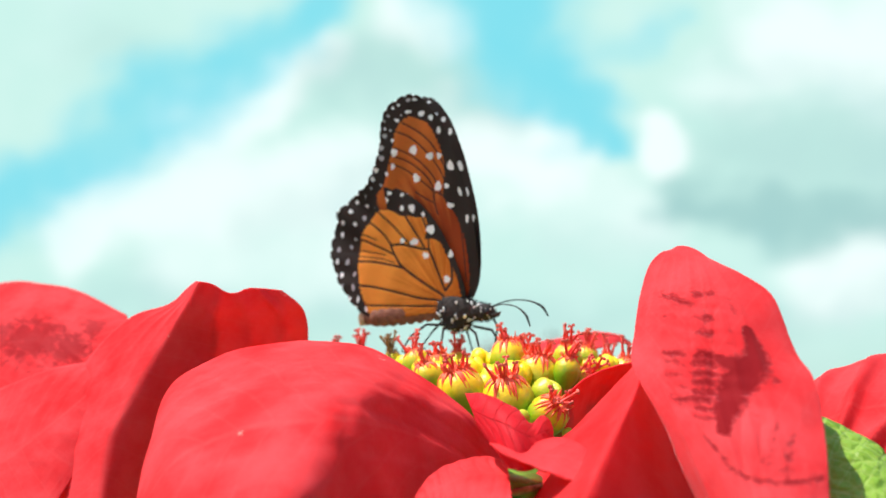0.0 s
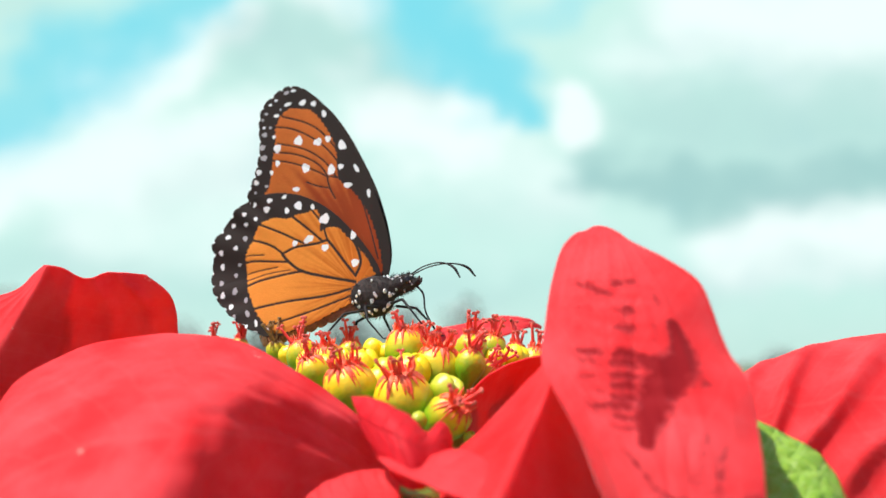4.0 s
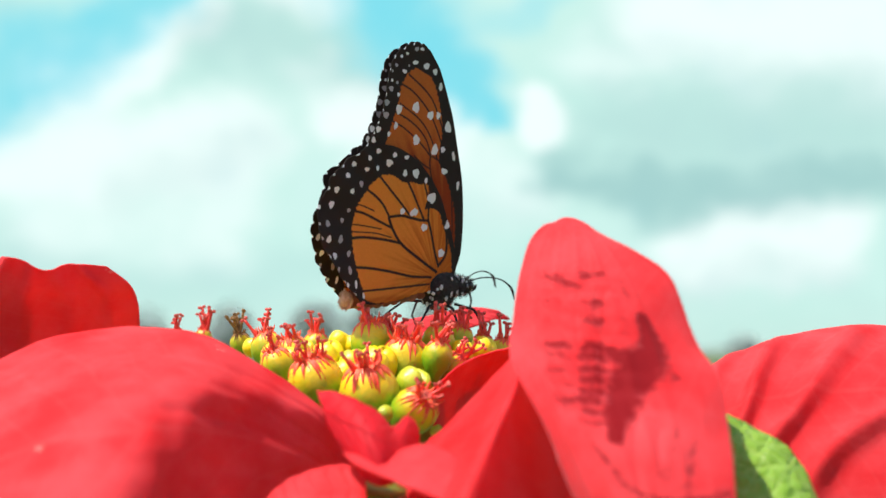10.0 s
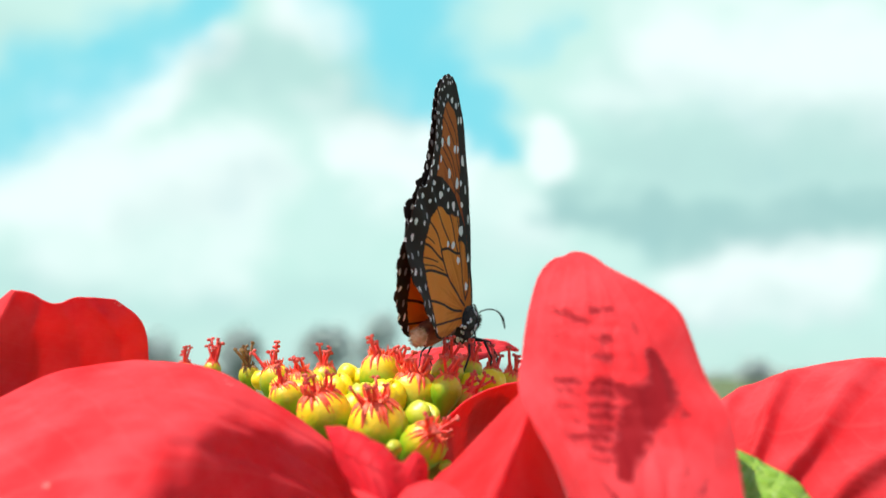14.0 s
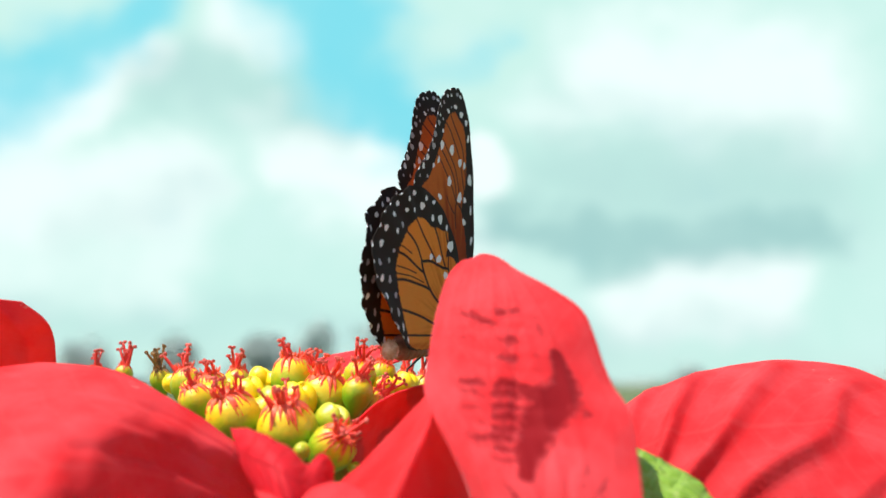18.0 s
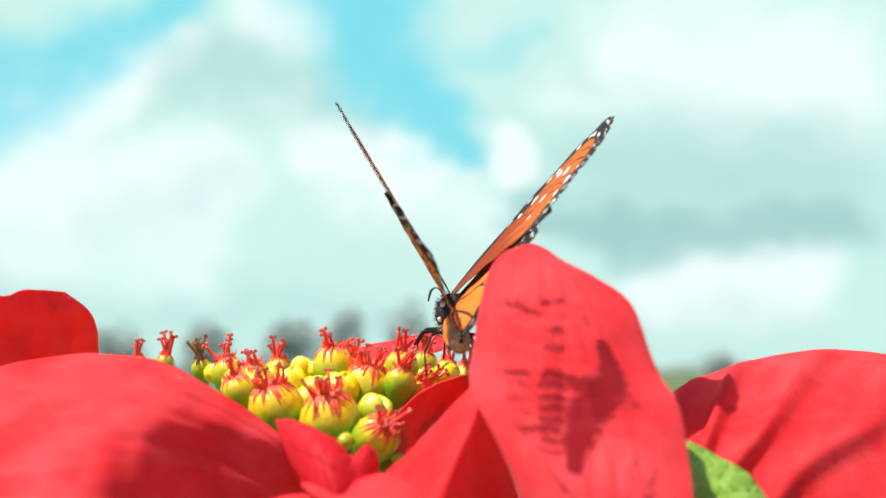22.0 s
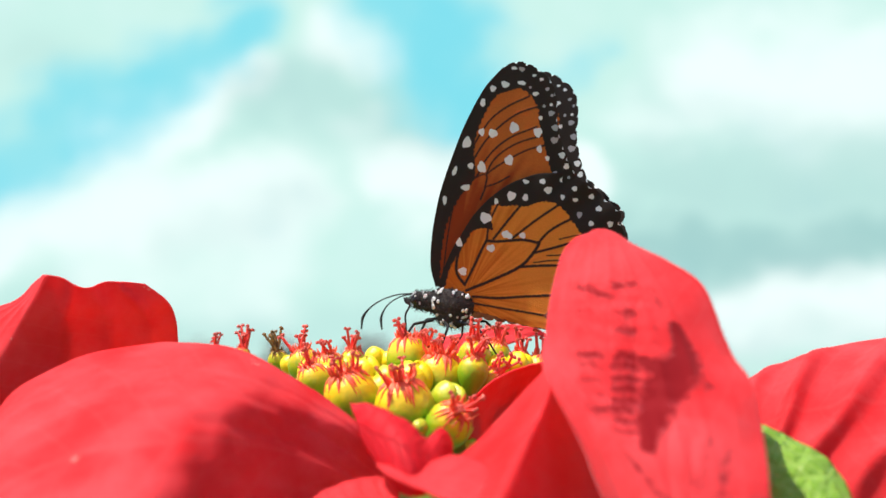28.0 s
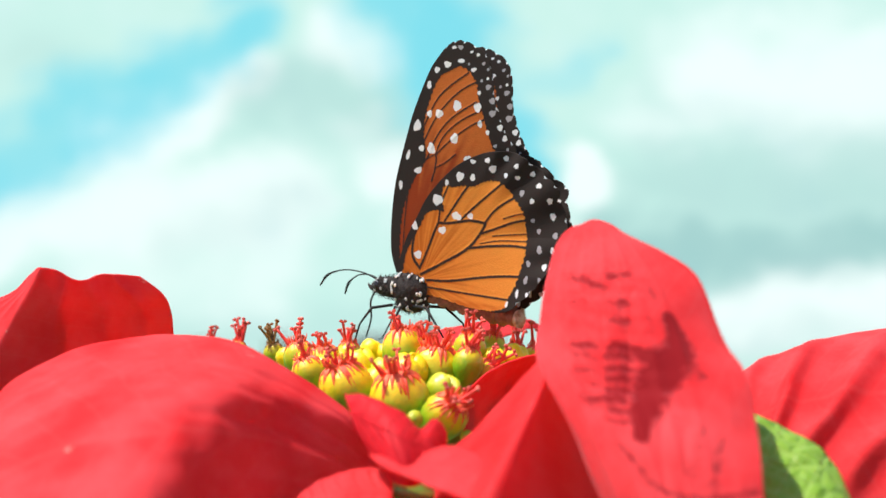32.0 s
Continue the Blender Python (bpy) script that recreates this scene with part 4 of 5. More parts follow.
def fringe_mesh(r, seed):
    """Red slashes that run from the mouth down over the shoulder of the urn, with frayed lobes standing up round the mouth."""
    rnd = random.Random(seed)
    bm = bmesh.new()
    count = 30
    for k in range(count):
        a = 2 * math.pi * (k + rnd.uniform(-0.4, 0.4)) / count
        far = rnd.uniform(0.74, 0.998)
        turn = rnd.uniform(-0.25, 0.25)
        w = rnd.uniform(0.045, 0.1) * r * MM
        pts = []
        for s in (0.0, 0.25, 0.5, 0.75, 1.0):
            rad = 0.2 + (far - 0.2) * s
            pts.append(Vector((rad * math.cos(a + turn * s), rad * math.sin(a + turn * s), urn_height(rad) + 0.005)) * r * MM)
        add_tube(bm, pts, [w, w, w * 0.8, w * 0.15], 6, 9)
    for k in range(18):
        a = 2 * math.pi * k / 18 + rnd.uniform(-0.15, 0.15)
        rad = rnd.uniform(0.2, 0.5)
        base = Vector((rad * math.cos(a), rad * math.sin(a), urn_height(rad) - 0.03)) * r * MM
        out = rnd.uniform(0.05, 0.3)
        tip = base + Vector((out * math.cos(a), out * math.sin(a), rnd.uniform(0.2, 0.5))) * r * MM
        mid = (base + tip) / 2 + Vector((0.06 * math.cos(a), 0.06 * math.sin(a), 0)) * r * MM
        add_tube(bm, [base, mid, tip], [0.075 * r * MM, 0.06 * r * MM, 0.012 * r * MM], 6, 6)
    return bm


def stamen_meshes(wilted=False):
    out = []
    for k in range(4):
        rnd = random.Random(40 + k)
        tall = (3.4, 2.4, 4.3, 3.0)[k] * MM
        lean = Vector((rnd.uniform(-0.5, 0.5), rnd.uniform(-0.5, 0.5), 0)) * MM
        bm = bmesh.new()
        add_tube(bm, [(0, 0, -0.6 * MM), lean * 0.4 + Vector((0, 0, tall * 0.5)), lean + Vector((0, 0, tall))], [0.4 * MM, 0.3 * MM, 0.27 * MM], 8, 7)
        me = bpy.data.meshes.new("stamen")
        bm.to_mesh(me)
        bm.free()
        me.materials.append(wilt_mat if wilted else stamen_mat)
        me.shade_smooth()
        bm = bmesh.new()
        for i in (-1, 1):
            side = Vector((math.cos(k * 1.3), math.sin(k * 1.3), 0)) * i
            top = lean + Vector((0, 0, tall)) + (side * 0.42 + Vector((0, 0, 0.28))) * MM
            add_tube(bm, [lean + Vector((0, 0, tall - 0.1 * MM)), top], [0.22 * MM, 0.2 * MM], 6, 4)
            add_ball(bm, top, (0.42 * MM, 0.4 * MM, 0.32 * MM), 8, 6)
        head = bpy.data.meshes.new("anther")
        bm.to_mesh(head)
        bm.free()
        head.materials.append(wilt_mat if wilted else anther_mat)
        head.shade_smooth()
        out.append((me, head))
    return out


def build_cyathium(plant, x, y, z, r, kind, lean_x, lean_y, seed, stamens, wilted):
    rnd = random.Random(seed)
    if kind in ("open", "wilted"):
        body = part("cyathium", urn_mesh(r, seed), urn_mat, plant, "green and yellow flower cup with red fringe and stamens")
        part("fringe", fringe_mesh(r, seed), wilt_mat if kind == "wilted" else stripe_mat, body)
        for k in range(5 + seed % 3):
            me, head = (wilted if kind == "wilted" else stamens)[rnd.randrange(4)]
            a = rnd.uniform(0, 6.28)
            rad = rnd.uniform(0.05, 0.55) * r * MM
            m = pose(rad * math.cos(a), rad * math.sin(a), r * 0.8 * MM, rnd.uniform(-28, 28), rnd.uniform(-28, 28), rnd.uniform(0, 360))
            size = rnd.uniform(0.75, 1.0)
            for nm, data in (("stamen", me), ("anther", head)):
                st = new(nm, data)
                st.parent, st.matrix_basis = body, m
                st.scale = (size, size, size)
    elif kind == "gland":
        body = part("gland", cleft_ball(r, seed), gland_mat, plant, "bright yellow two-lipped nectar gland")
    else:
        body = part("bud", cleft_ball(r, seed, 0.5, 0.92), closed_mat, plant, "closed pale green flower bud")
    body.matrix_basis = pose(x * MM, y * MM, z * MM, lean_y * -1.0 + (32 if kind == "closed" else 0), lean_x, rnd.uniform(35, 95) if kind != "open" else 0)
    return body


def build_poinsettia():
    plant = new("poinsettia")
    plant.location = (0, 0, 0)
    shapes = {"front": "nicked", "far_right": "grazed", "left": "chipped", "far_left": "worn", "low_left": "plain", "right": "bruised", "small": "veined", "fold": "thin", "leaf": "leaf"}
    RIBS = {"far_right": (4.2, -2.0, 2.2), "left": (0.6, -8.0, 0.75, 0.0, 0.46), "fold": (5, 1.5, 0.08), "small": (7, 2.0, 0.12), "under": (8, 0.4, 0.5), "low_mid": (5, 2, 0.1), "back_right": (5, 2, 0.1), "right": (0.4, -6.5, 0.22, 0.06, 0.8), "leaf": (6, 3.2, 0.35), "front": (0.5, -6.0, 0.2)}
    said = {"right": "bruised red bract with dark scars", "far_left": "worn red bract with dark blotches", "leaf": "green quilted leaf with pale veins"}
    for i, (key, creased, *rails) in enumerate(BRACTS):
        fine = {"right": dict(n=210, m=120, swell=tall_swell, marks=scar_depth), "front": dict(n=170, m=130, swell=front_swell), "fold": dict(soft_crease=0.94), "left": dict(soft_crease=0.92, m=72)}.get(key, {})
        rail_sheet("leaf" if key == "leaf" else "bract", rails, creased, petal_mats[shapes.get(key, "plain")], plant, said.get(key, ""), seed=i + 1, ripple=0.5 if key == "leaf" else 0.3, rib=RIBS.get(key, (9, 2.5, 0.3)), notch=1.5 if key == "left" else 0.0, **fine)
    stamens, wilted = stamen_meshes(), stamen_meshes(True)
    for i, row in enumerate(BUDS):
        build_cyathium(plant, *row, i, stamens, wilted)
    top = Vector(STEM_TOP)
    bm = bmesh.new()
    add_tube(bm, [top * MM, (top + Vector((-0.4, 0.6, -3))) * MM, (top + Vector((-1, 2, -10))) * MM, (-7 * MM, -12 * MM, -70 * MM), (-20 * MM, 10 * MM, -0.5), (-10 * MM, 10 * MM, GROUND_Z)], [3.9 * MM, 3.7 * MM, 3.4 * MM, 4 * MM, 5 * MM, 8 * MM], 20, 60)
    part("stem", bm, stem_mat, plant)
    bm = bmesh.new()
    ring = [(top + Vector((4.05 * math.cos(a), 4.05 * math.sin(a), -2.2 + 0.9 * math.cos(a)))) * MM for a in [math.radians(d) for d in range(-178, 12, 10)]]
    add_tube(bm, ring, [0.1 * MM, 0.5 * MM, 0.6 * MM, 0.5 * MM, 0.1 * MM], 8)
    part("stem_scar", bm, wilt_mat, plant, "dark crescent scar on the green stem")
    bm = bmesh.new()
    add_ball(bm, (-15 * MM, -5 * MM, -15 * MM), (19 * MM, 15 * MM, 8 * MM), 28, 12)
    part("flower_base", bm, stem_mat, plant, "pale green base of the flower cluster")
    tagged(plant, "red poinsettia in bloom with yellow-green flower cups", "poinsettia")
    return plant


# ---- the butterfly (local x forward, y left, z up; wing sheets in mm as (back, up)) ----
FORE_EDGE = [(-2.32, -0.47), (-3.19, 2.41), (-3.39, 5.08), (-3.18, 8.82), (-2.64, 12.57), (-1.88, 16.33), (-0.79, 20.11), (0.53, 23.91), (1.96, 27.71), (3.73, 31.55), (5.53, 34.65), (7.13, 36.57), (8.76, 38.17), (10.74, 39.04), (12.65, 38.84), (14.36, 38.08), (16.09, 36.99), (17.15, 35.76), (17.65, 34.27), (18.05, 32.77), (18.22, 31.15), (18.28, 29.53), (18.56, 27.91), (19.09, 26.3), (19.64, 24.81), (20.3, 23.42), (21.08, 22.04), (21.87, 20.76), (22.2, 19.35), (21.17, 17.55), (16.01, 14.3), (8.21, 7.52), (1.11, 0.34)]
FORE_FIELD = [(11.46, 34.68), (9.46, 34.02), (7.59, 33.27), (6.2, 31.37), (4.85, 28.51), (4.05, 25.68), (3.92, 23), (4.23, 20.55), (4.07, 18.71), (2.45, 16.82), (0.86, 14.3), (-0.28, 11.58), (-0.97, 8.88), (-1.41, 5.66), (-1.53, 2.44), (-1.22, -0.02), (0.34, 0), (8.23, 6.98), (13.8, 11.49), (18.28, 15.47), (19.23, 18.79), (17.85, 20.48), (16.91, 22.83), (16.33, 25.2), (15.78, 27.12), (15.13, 29.26), (14.95, 31.09), (14.22, 32.67), (13.05, 34.01)]
HIND_EDGE = [(-0.99, -1.54), (-1.17, 0.89), (0.1, 4.5), (1.47, 7.34), (2.72, 9.32), (4.44, 12.07), (6.6, 14.61), (8.43, 16.28), (10.73, 17.96), (13.04, 19.09), (15.95, 20.02), (18.88, 20.28), (21.24, 20.09), (23.14, 19.43), (24.81, 18.43), (26.73, 16.86), (28.42, 15.39), (29.88, 14.15), (29.99, 12.43), (30.47, 10.71), (31.19, 8.99), (31.3, 7.26), (31.17, 5.54), (30.69, 3.84), (29.82, 2.16), (28.63, 0.49), (27.36, -1.18), (26.16, -2.51), (24.77, -3.83), (23.07, -5.15), (21.32, -6.13), (19.09, -6.44), (15.26, -6.16), (11.43, -5.55), (7.58, -4.59), (3.64, -3.84), (1.42, -3.02)]
HIND_FIELD = [(-0.3, -0.23), (0.52, 2.84), (1.89, 5.47), (3.37, 7.78), (4.74, 9.87), (6.32, 10.53), (8.24, 10.41), (7.82, 12.74), (8.41, 14.51), (10.68, 14.41), (12.52, 14.64), (14.14, 14.42), (16.24, 15.22), (18.59, 15.34), (20.47, 14.11), (21.76, 12.42), (23.29, 10.38), (23.75, 8.45), (23.97, 6.18), (23.99, 3.36), (23.39, 0.78), (22.59, -1.68), (21.52, -3.68), (20.23, -5.89), (15.26, -6.16), (11.43, -5.55), (7.58, -4.59), (3.64, -3.84), (1.43, -2.46)]
FORE_SPOTS = [(11.87, 35.56, 0.9, 0.43), (8.97, 35.18, 0.9, 0.65), (6.88, 34.41, 0.67, 0.65), (5.17, 31.95, 0.56, 0.87), (10.8, 28.06, 1.01, 1.09), (7.14, 26.91, 1.01, 0.87), (5.12, 27.02, 0.67, 0.76), (2.61, 25.08, 0.9, 1.2), (10.12, 22.53, 0.9, 1.09), (5.34, 21.02, 0.9, 1.2), (3.42, 21.15, 0.67, 0.65), (0.55, 20.06, 0.45, 1.09), (2.65, 17.37, 1.01, 0.65), (-1.06, 14.98, 0.45, 0.98), (12.55, 19.06, 0.9, 0.54), (14.97, 27.52, 0.9, 0.98), (15.33, 24.72, 0.56, 0.76)]
FORE_DOTS = [(11.79, 37.82, 0.67, 0.43), (10.44, 37.95, 0.67, 0.33), (15.21, 36.29, 0.45, 0.33), (13.96, 36.87, 0.45, 0.27), (16.28, 34.73, 0.45, 0.33), (14.29, 33.86, 0.67, 0.43), (13.36, 34.89, 0.28, 0.27), (17.11, 33.7, 0.28, 0.33), (15.83, 31.89, 0.34, 0.33), (17.05, 32.18, 0.34, 0.33), (17.11, 30.77, 0.67, 0.54), (15.34, 29.92, 0.45, 0.43), (17.87, 28.42, 0.67, 0.65), (17.84, 26.35, 0.79, 0.65), (19.24, 23.92, 0.67, 0.65), (16.78, 23.26, 0.45, 0.54), (20.05, 22.1, 0.56, 0.65), (18.17, 20.93, 0.45, 0.33), (20.52, 20.26, 0.34, 0.33)]
HIND_SPOTS = [(16.87, 18.8, 0.67, 0.54), (13.96, 18.66, 0.67, 0.43), (11.51, 16.19, 0.9, 0.98), (13.92, 15.98, 0.56, 0.76), (8.87, 15.18, 0.45, 0.65), (7.02, 12.29, 1.24, 1.09), (7.96, 7.09, 0.9, 0.76), (10.73, 9.52, 1.24, 0.76), (13.5, 9.51, 0.67, 0.65), (2.26, 7.89, 0.67, 1.09), (2.96, 2.81, 0.9, 0.87), (20.16, 19.06, 0.56, 0.54), (22.29, 17.73, 0.56, 0.54), (17.79, 17.35, 0.79, 0.76), (20.25, 16.25, 0.45, 0.54), (22.39, 15.81, 0.56, 0.43), (25.03, 16.4, 0.56, 0.54)]
HIND_DOTS = [(23.08, 13.33, 0.56, 0.65), (26.34, 14.47, 0.67, 0.54), (25.11, 11.97, 0.56, 0.54), (28.27, 11.97, 0.56, 0.65), (25.08, 8.79, 0.45, 0.43), (28.62, 9.46, 0.56, 0.76), (26.16, 7.07, 0.45, 0.54), (29.2, 6.36, 0.56, 0.65), (26.58, 4, 0.56, 0.87), (29.1, 3.86, 0.56, 0.76), (24.66, 1.77, 0.45, 0.65), (27.67, 1.29, 0.56, 0.65), (24.5, -0.92, 0.45, 0.87), (27.07, -0.73, 0.34, 0.43), (23.03, -3.14, 0.34, 0.87), (24.94, -3.27, 0.34, 0.54), (21.07, -5.01, 0.34, 0.65)]
FORE_VEINS = [
    (0.14, (2.97, 22.9), (4.69, 26.31), (6.87, 29.44), (9.75, 31.67), (13.24, 33.41)),
    (0.14, (3.45, 21.48), (5.69, 25.32), (8.54, 28.36), (11.6, 30.57), (14.85, 31.77)),
    (0.13, (4.45, 19.22), (6.16, 22.54), (8.28, 24.92), (10.84, 26.73), (14.81, 28.45)),
    (0.13, (6.15, 19.81), (7.3, 22.22), (9.5, 24.29), (12.32, 25.88), (15.85, 26.99)),
    (0.13, (6.15, 19.81), (7.71, 21.1), (10.56, 23.01), (13.56, 24.58), (16.3, 25.41)),
    (0.14, (3.96, 19.17), (6.15, 19.81), (6.09, 17.67), (5.35, 15.49)),
    (0.12, (6, 17.68), (8.29, 18.6), (10.32, 19.84)),
    (0.1, (1.79, 20.29), (0.74, 15.48), (-0.2, 9.62), (-0.92, 2.7)),
]
HIND_VEINS = [
    (0.24, (3.59, -0.55), (8.58, 1.73), (13, 4.06), (15.2, 6.32), (16.32, 8.21)),
    (0.2, (13, 4.06), (16.82, 4.45), (21.82, 4.58), (26.6, 3.89)),
    (0.19, (15.24, 6.5), (18.45, 7.47), (22.67, 8.68), (27.58, 8.87)),
    (0.19, (16.26, 8.41), (18.11, 10.42), (20.98, 12.2), (24.19, 13.4), (26.71, 13.8)),
    (0.22, (16.34, 8.3), (13.72, 8.75), (11.13, 8.52), (9.03, 8.27), (7.2, 8.36)),
    (0.19, (8.41, 8.69), (11.59, 12.78), (14.58, 16.19), (16.67, 17.45)),
    (0.17, (7.2, 8.36), (7.74, 11.66), (9.17, 14.76)),
    (0.18, (11.75, 8.97), (15.45, 11.96), (18.54, 14.17), (22.55, 17.1)),
    (0.22, (3.31, 0.49), (5.03, 3.9), (6.27, 6.59), (7.2, 8.36)),
    (0.24, (3.31, 0.49), (1.89, 2.54), (2.04, 5.47), (3.04, 8.42), (4.54, 10.86)),
    (0.2, (4.72, -1.55), (9.39, -1.55), (14.72, -0.89), (19.9, -0.43), (24.9, -0.42)),
    (0.16, (4.96, -2.78), (12.09, -3.5), (19.2, -4.08), (22.2, -4.31)),
    (0.09, (17.67, 6.19), (21.7, 6.5), (25.64, 6.62)),
    (0.09, (15.41, 4.93), (19.01, 5.43), (23.93, 5.37)),
    (0.09, (19.81, 9.1), (22.42, 9.79), (24.43, 10.02)),
]


def wing_sheet(name, outline, root, field, veins, spots, dots, fringe, shape_fn, tone_fn, mat, parent, side, gap=2.3, scallop=0.35):
    """A wing as a thin solid sheet; dark, pale and tone carry the distances to its markings in mm."""
    out = [Vector((a, b, 0)) for a, b in outline]
    n_out, n_rad = 560, 130
    edge = spline(out + [out[0]], n_out + 1)[:-1]
    e = np.array([(p.x, p.y) for p in edge])
    step = np.linalg.norm(np.roll(e, -1, 0) - e, axis=1)
    arc = np.concatenate([[0], np.cumsum(step)[:-1]])
    frac = np.arange(n_out) / n_out * len(out)
    outer = (frac >= fringe[0]) & (frac <= fringe[1])
    rootv = np.array(root)
    d = e - rootv
    d_len = np.linalg.norm(d, axis=1, keepdims=True)
    phase = arc * math.pi / gap + 0.4 * np.sin(arc * 0.7)
    wave = np.where(outer, scallop * (1 - np.abs(np.sin(phase))) ** 1.5 + 0.05 * np.sin(arc * 7.3) * np.sin(arc * 2.9), 0.0)[:, None]
    e = e - d / d_len * wave
    rad = np.linspace(0, 1, n_rad) ** 0.8
    P = rootv + (e - rootv)[:, None, :] * rad[None, :, None]
    flat = P.reshape(-1, 2)

    def dist_line(pts):
        pts = np.array(pts)
        best = np.full(len(flat), 1e9)
        for p, q in zip(pts, pts[1:]):
            pq = q - p
            t = np.clip(((flat - p) @ pq) / max(pq @ pq, 1e-9), 0, 1)
            best = np.minimum(best, np.linalg.norm(flat - p - t[:, None] * pq, axis=1))
        return best

    ring = np.array([(p.x, p.y) for p in spline([(a, b, 0) for a, b in field + field[:1]], 140)])
    inside = np.zeros(len(flat), dtype=bool)
    for p, q in zip(ring, np.roll(ring, -1, 0)):
        cross = (p[1] > flat[:, 1]) != (q[1] > flat[:, 1])
        inside ^= cross & (flat[:, 0] < (q[0] - p[0]) * (flat[:, 1] - p[1]) / (q[1] - p[1] if q[1] != p[1] else 1e-9) + p[0])
    dark = dist_line(ring) * np.where(inside, 1, -1)
    ragged = 0.16 * np.sin(flat[:, 0] * 3.1 + flat[:, 1] * 4.7) * np.sin(flat[:, 0] * 5.3 - flat[:, 1] * 2.2)
    dark = dark + ragged
    for wid, *pts in veins:
        sm = [(p.x, p.y) for p in spline([(a, b, 0) for a, b in pts], 14)]
        dark = np.minimum(dark, dist_line(sm) - wid)
    pale = np.full(len(flat), 9.0)
    grey = np.zeros(len(flat))
    rnd = random.Random(7)
    for k, (a, b, ra, rb) in enumerate(spots + dots):
        turn = rnd.uniform(-0.4, 0.4)
        du, dv = flat[:, 0] - a, flat[:, 1] - b
        du, dv = du * math.cos(turn) + dv * math.sin(turn), dv * math.cos(turn) - du * math.sin(turn)
        turn_at = np.arctan2(dv, du)
        lobed = 1 + 0.1 * np.sin(3 * turn_at + rnd.uniform(0, 6)) + 0.06 * np.sin(5 * turn_at + rnd.uniform(0, 6))
        here = (np.sqrt((du / ra) ** 2 + (dv / rb) ** 2) * lobed - 0.8) * min(ra, rb)
        grey = np.where(here < np.minimum(pale, 0.3), 1.0 if k >= len(spots) and rnd.random() < 0.45 else 0.0, grey)
        pale = np.minimum(pale, here)
    to_edge = (np.linalg.norm(e - rootv, axis=1)[:, None] * (1 - rad)[None, :]).ravel()
    beat = np.where(outer, 0.9 - np.cos(phase) ** 2, 9.0)
    pale = np.minimum(pale, np.maximum(to_edge - 0.17, np.repeat(beat, n_rad)))
    ang = np.arctan2(flat[:, 1] - rootv[1], flat[:, 0] - rootv[0])
    reach = np.linalg.norm(flat - rootv, axis=1)
    streak = sum(np.sin(ang * f + reach * g + ph) for f, g, ph in ((31, 0.12, 0.4), (47, -0.2, 2.0), (73, 0.3, 1.1), (19, 0.25, 4.0)))
    tone = tone_fn(flat) + 0.09 * streak
    y = shape_fn(flat[:, 0], flat[:, 1]) + 0.06 * np.sin(flat[:, 0] * 0.9 + flat[:, 1] * 0.25)
    thick = 0.06
    verts = []
    for off in (thick, -thick):
        verts.append(np.stack([-flat[:, 0], side * (y + off), flat[:, 1]], -1))
    verts = np.vstack(verts) * MM
    idx = np.arange(n_out * n_rad).reshape(n_out, n_rad)
    nxt = np.roll(idx, -1, 0)
    quads = np.stack([idx[:, :-1], nxt[:, :-1], nxt[:, 1:], idx[:, 1:]], -1).reshape(-1, 4)
    total = n_out * n_rad
    rim_q = np.stack([idx[:, -1], nxt[:, -1], nxt[:, -1] + total, idx[:, -1] + total], -1)
    faces = np.vstack([quads, quads[:, ::-1] + total, rim_q])
    me = bpy.data.meshes.new(name)
    me.from_pydata(verts.tolist(), [], faces.tolist())
    for key, arr in (("dark", dark), ("pale", pale), ("tone", tone), ("grey", grey)):
        me.attributes.new(key, "FLOAT", "POINT").data.foreach_set("value", np.tile(arr, 2).astype(np.float32))
    me.materials.append(mat)
    me.shade_smooth()
    ob = new(name, me)
    ob.parent = parent
    return ob


def fore_shape(u, w):
    """Sideways bulge of the forewing in mm."""
    return 0.25 + 0.8 * np.clip((u - 4) / 16, 0, 1.2) ** 1.5 * np.clip((w - 15) / 12, 0, 1)


def hind_shape(u, w):
    """Sideways bulge of the hindwing in mm, wider where it clasps the abdomen."""
    reach, turn = np.hypot(u - 3.5, w + 1.5), np.arctan2(w + 1.5, u - 3.5)
    ruffle = 0.3 * np.sin(turn * 27 + 1.2 * np.sin(turn * 7)) * np.clip((reach - 19) / 8, 0, 1.2) * np.clip((u - 12) / 8, 0, 1)
    return 1.3 + ruffle - 0.7 * np.clip((u - 5) / 25, 0, 1.1) ** 1.6 + 2.56 * np.clip((u - 8) / 18, 0, 1.3) ** 1.3 * np.clip((6 - w) / 12, 0, 1)


def fore_tone(p):
    return np.clip((p[:, 1] - 12.0) / 17.0 + (p[:, 0] - 4) * 0.03, 0, 1)


def hind_tone(p):
    return np.clip(0.35 + (p[:, 0] - 4) / 22.0, 0, 1) - 0.55 * np.clip((-4.6 - p[:, 1]) / 0.8, 0, 1)


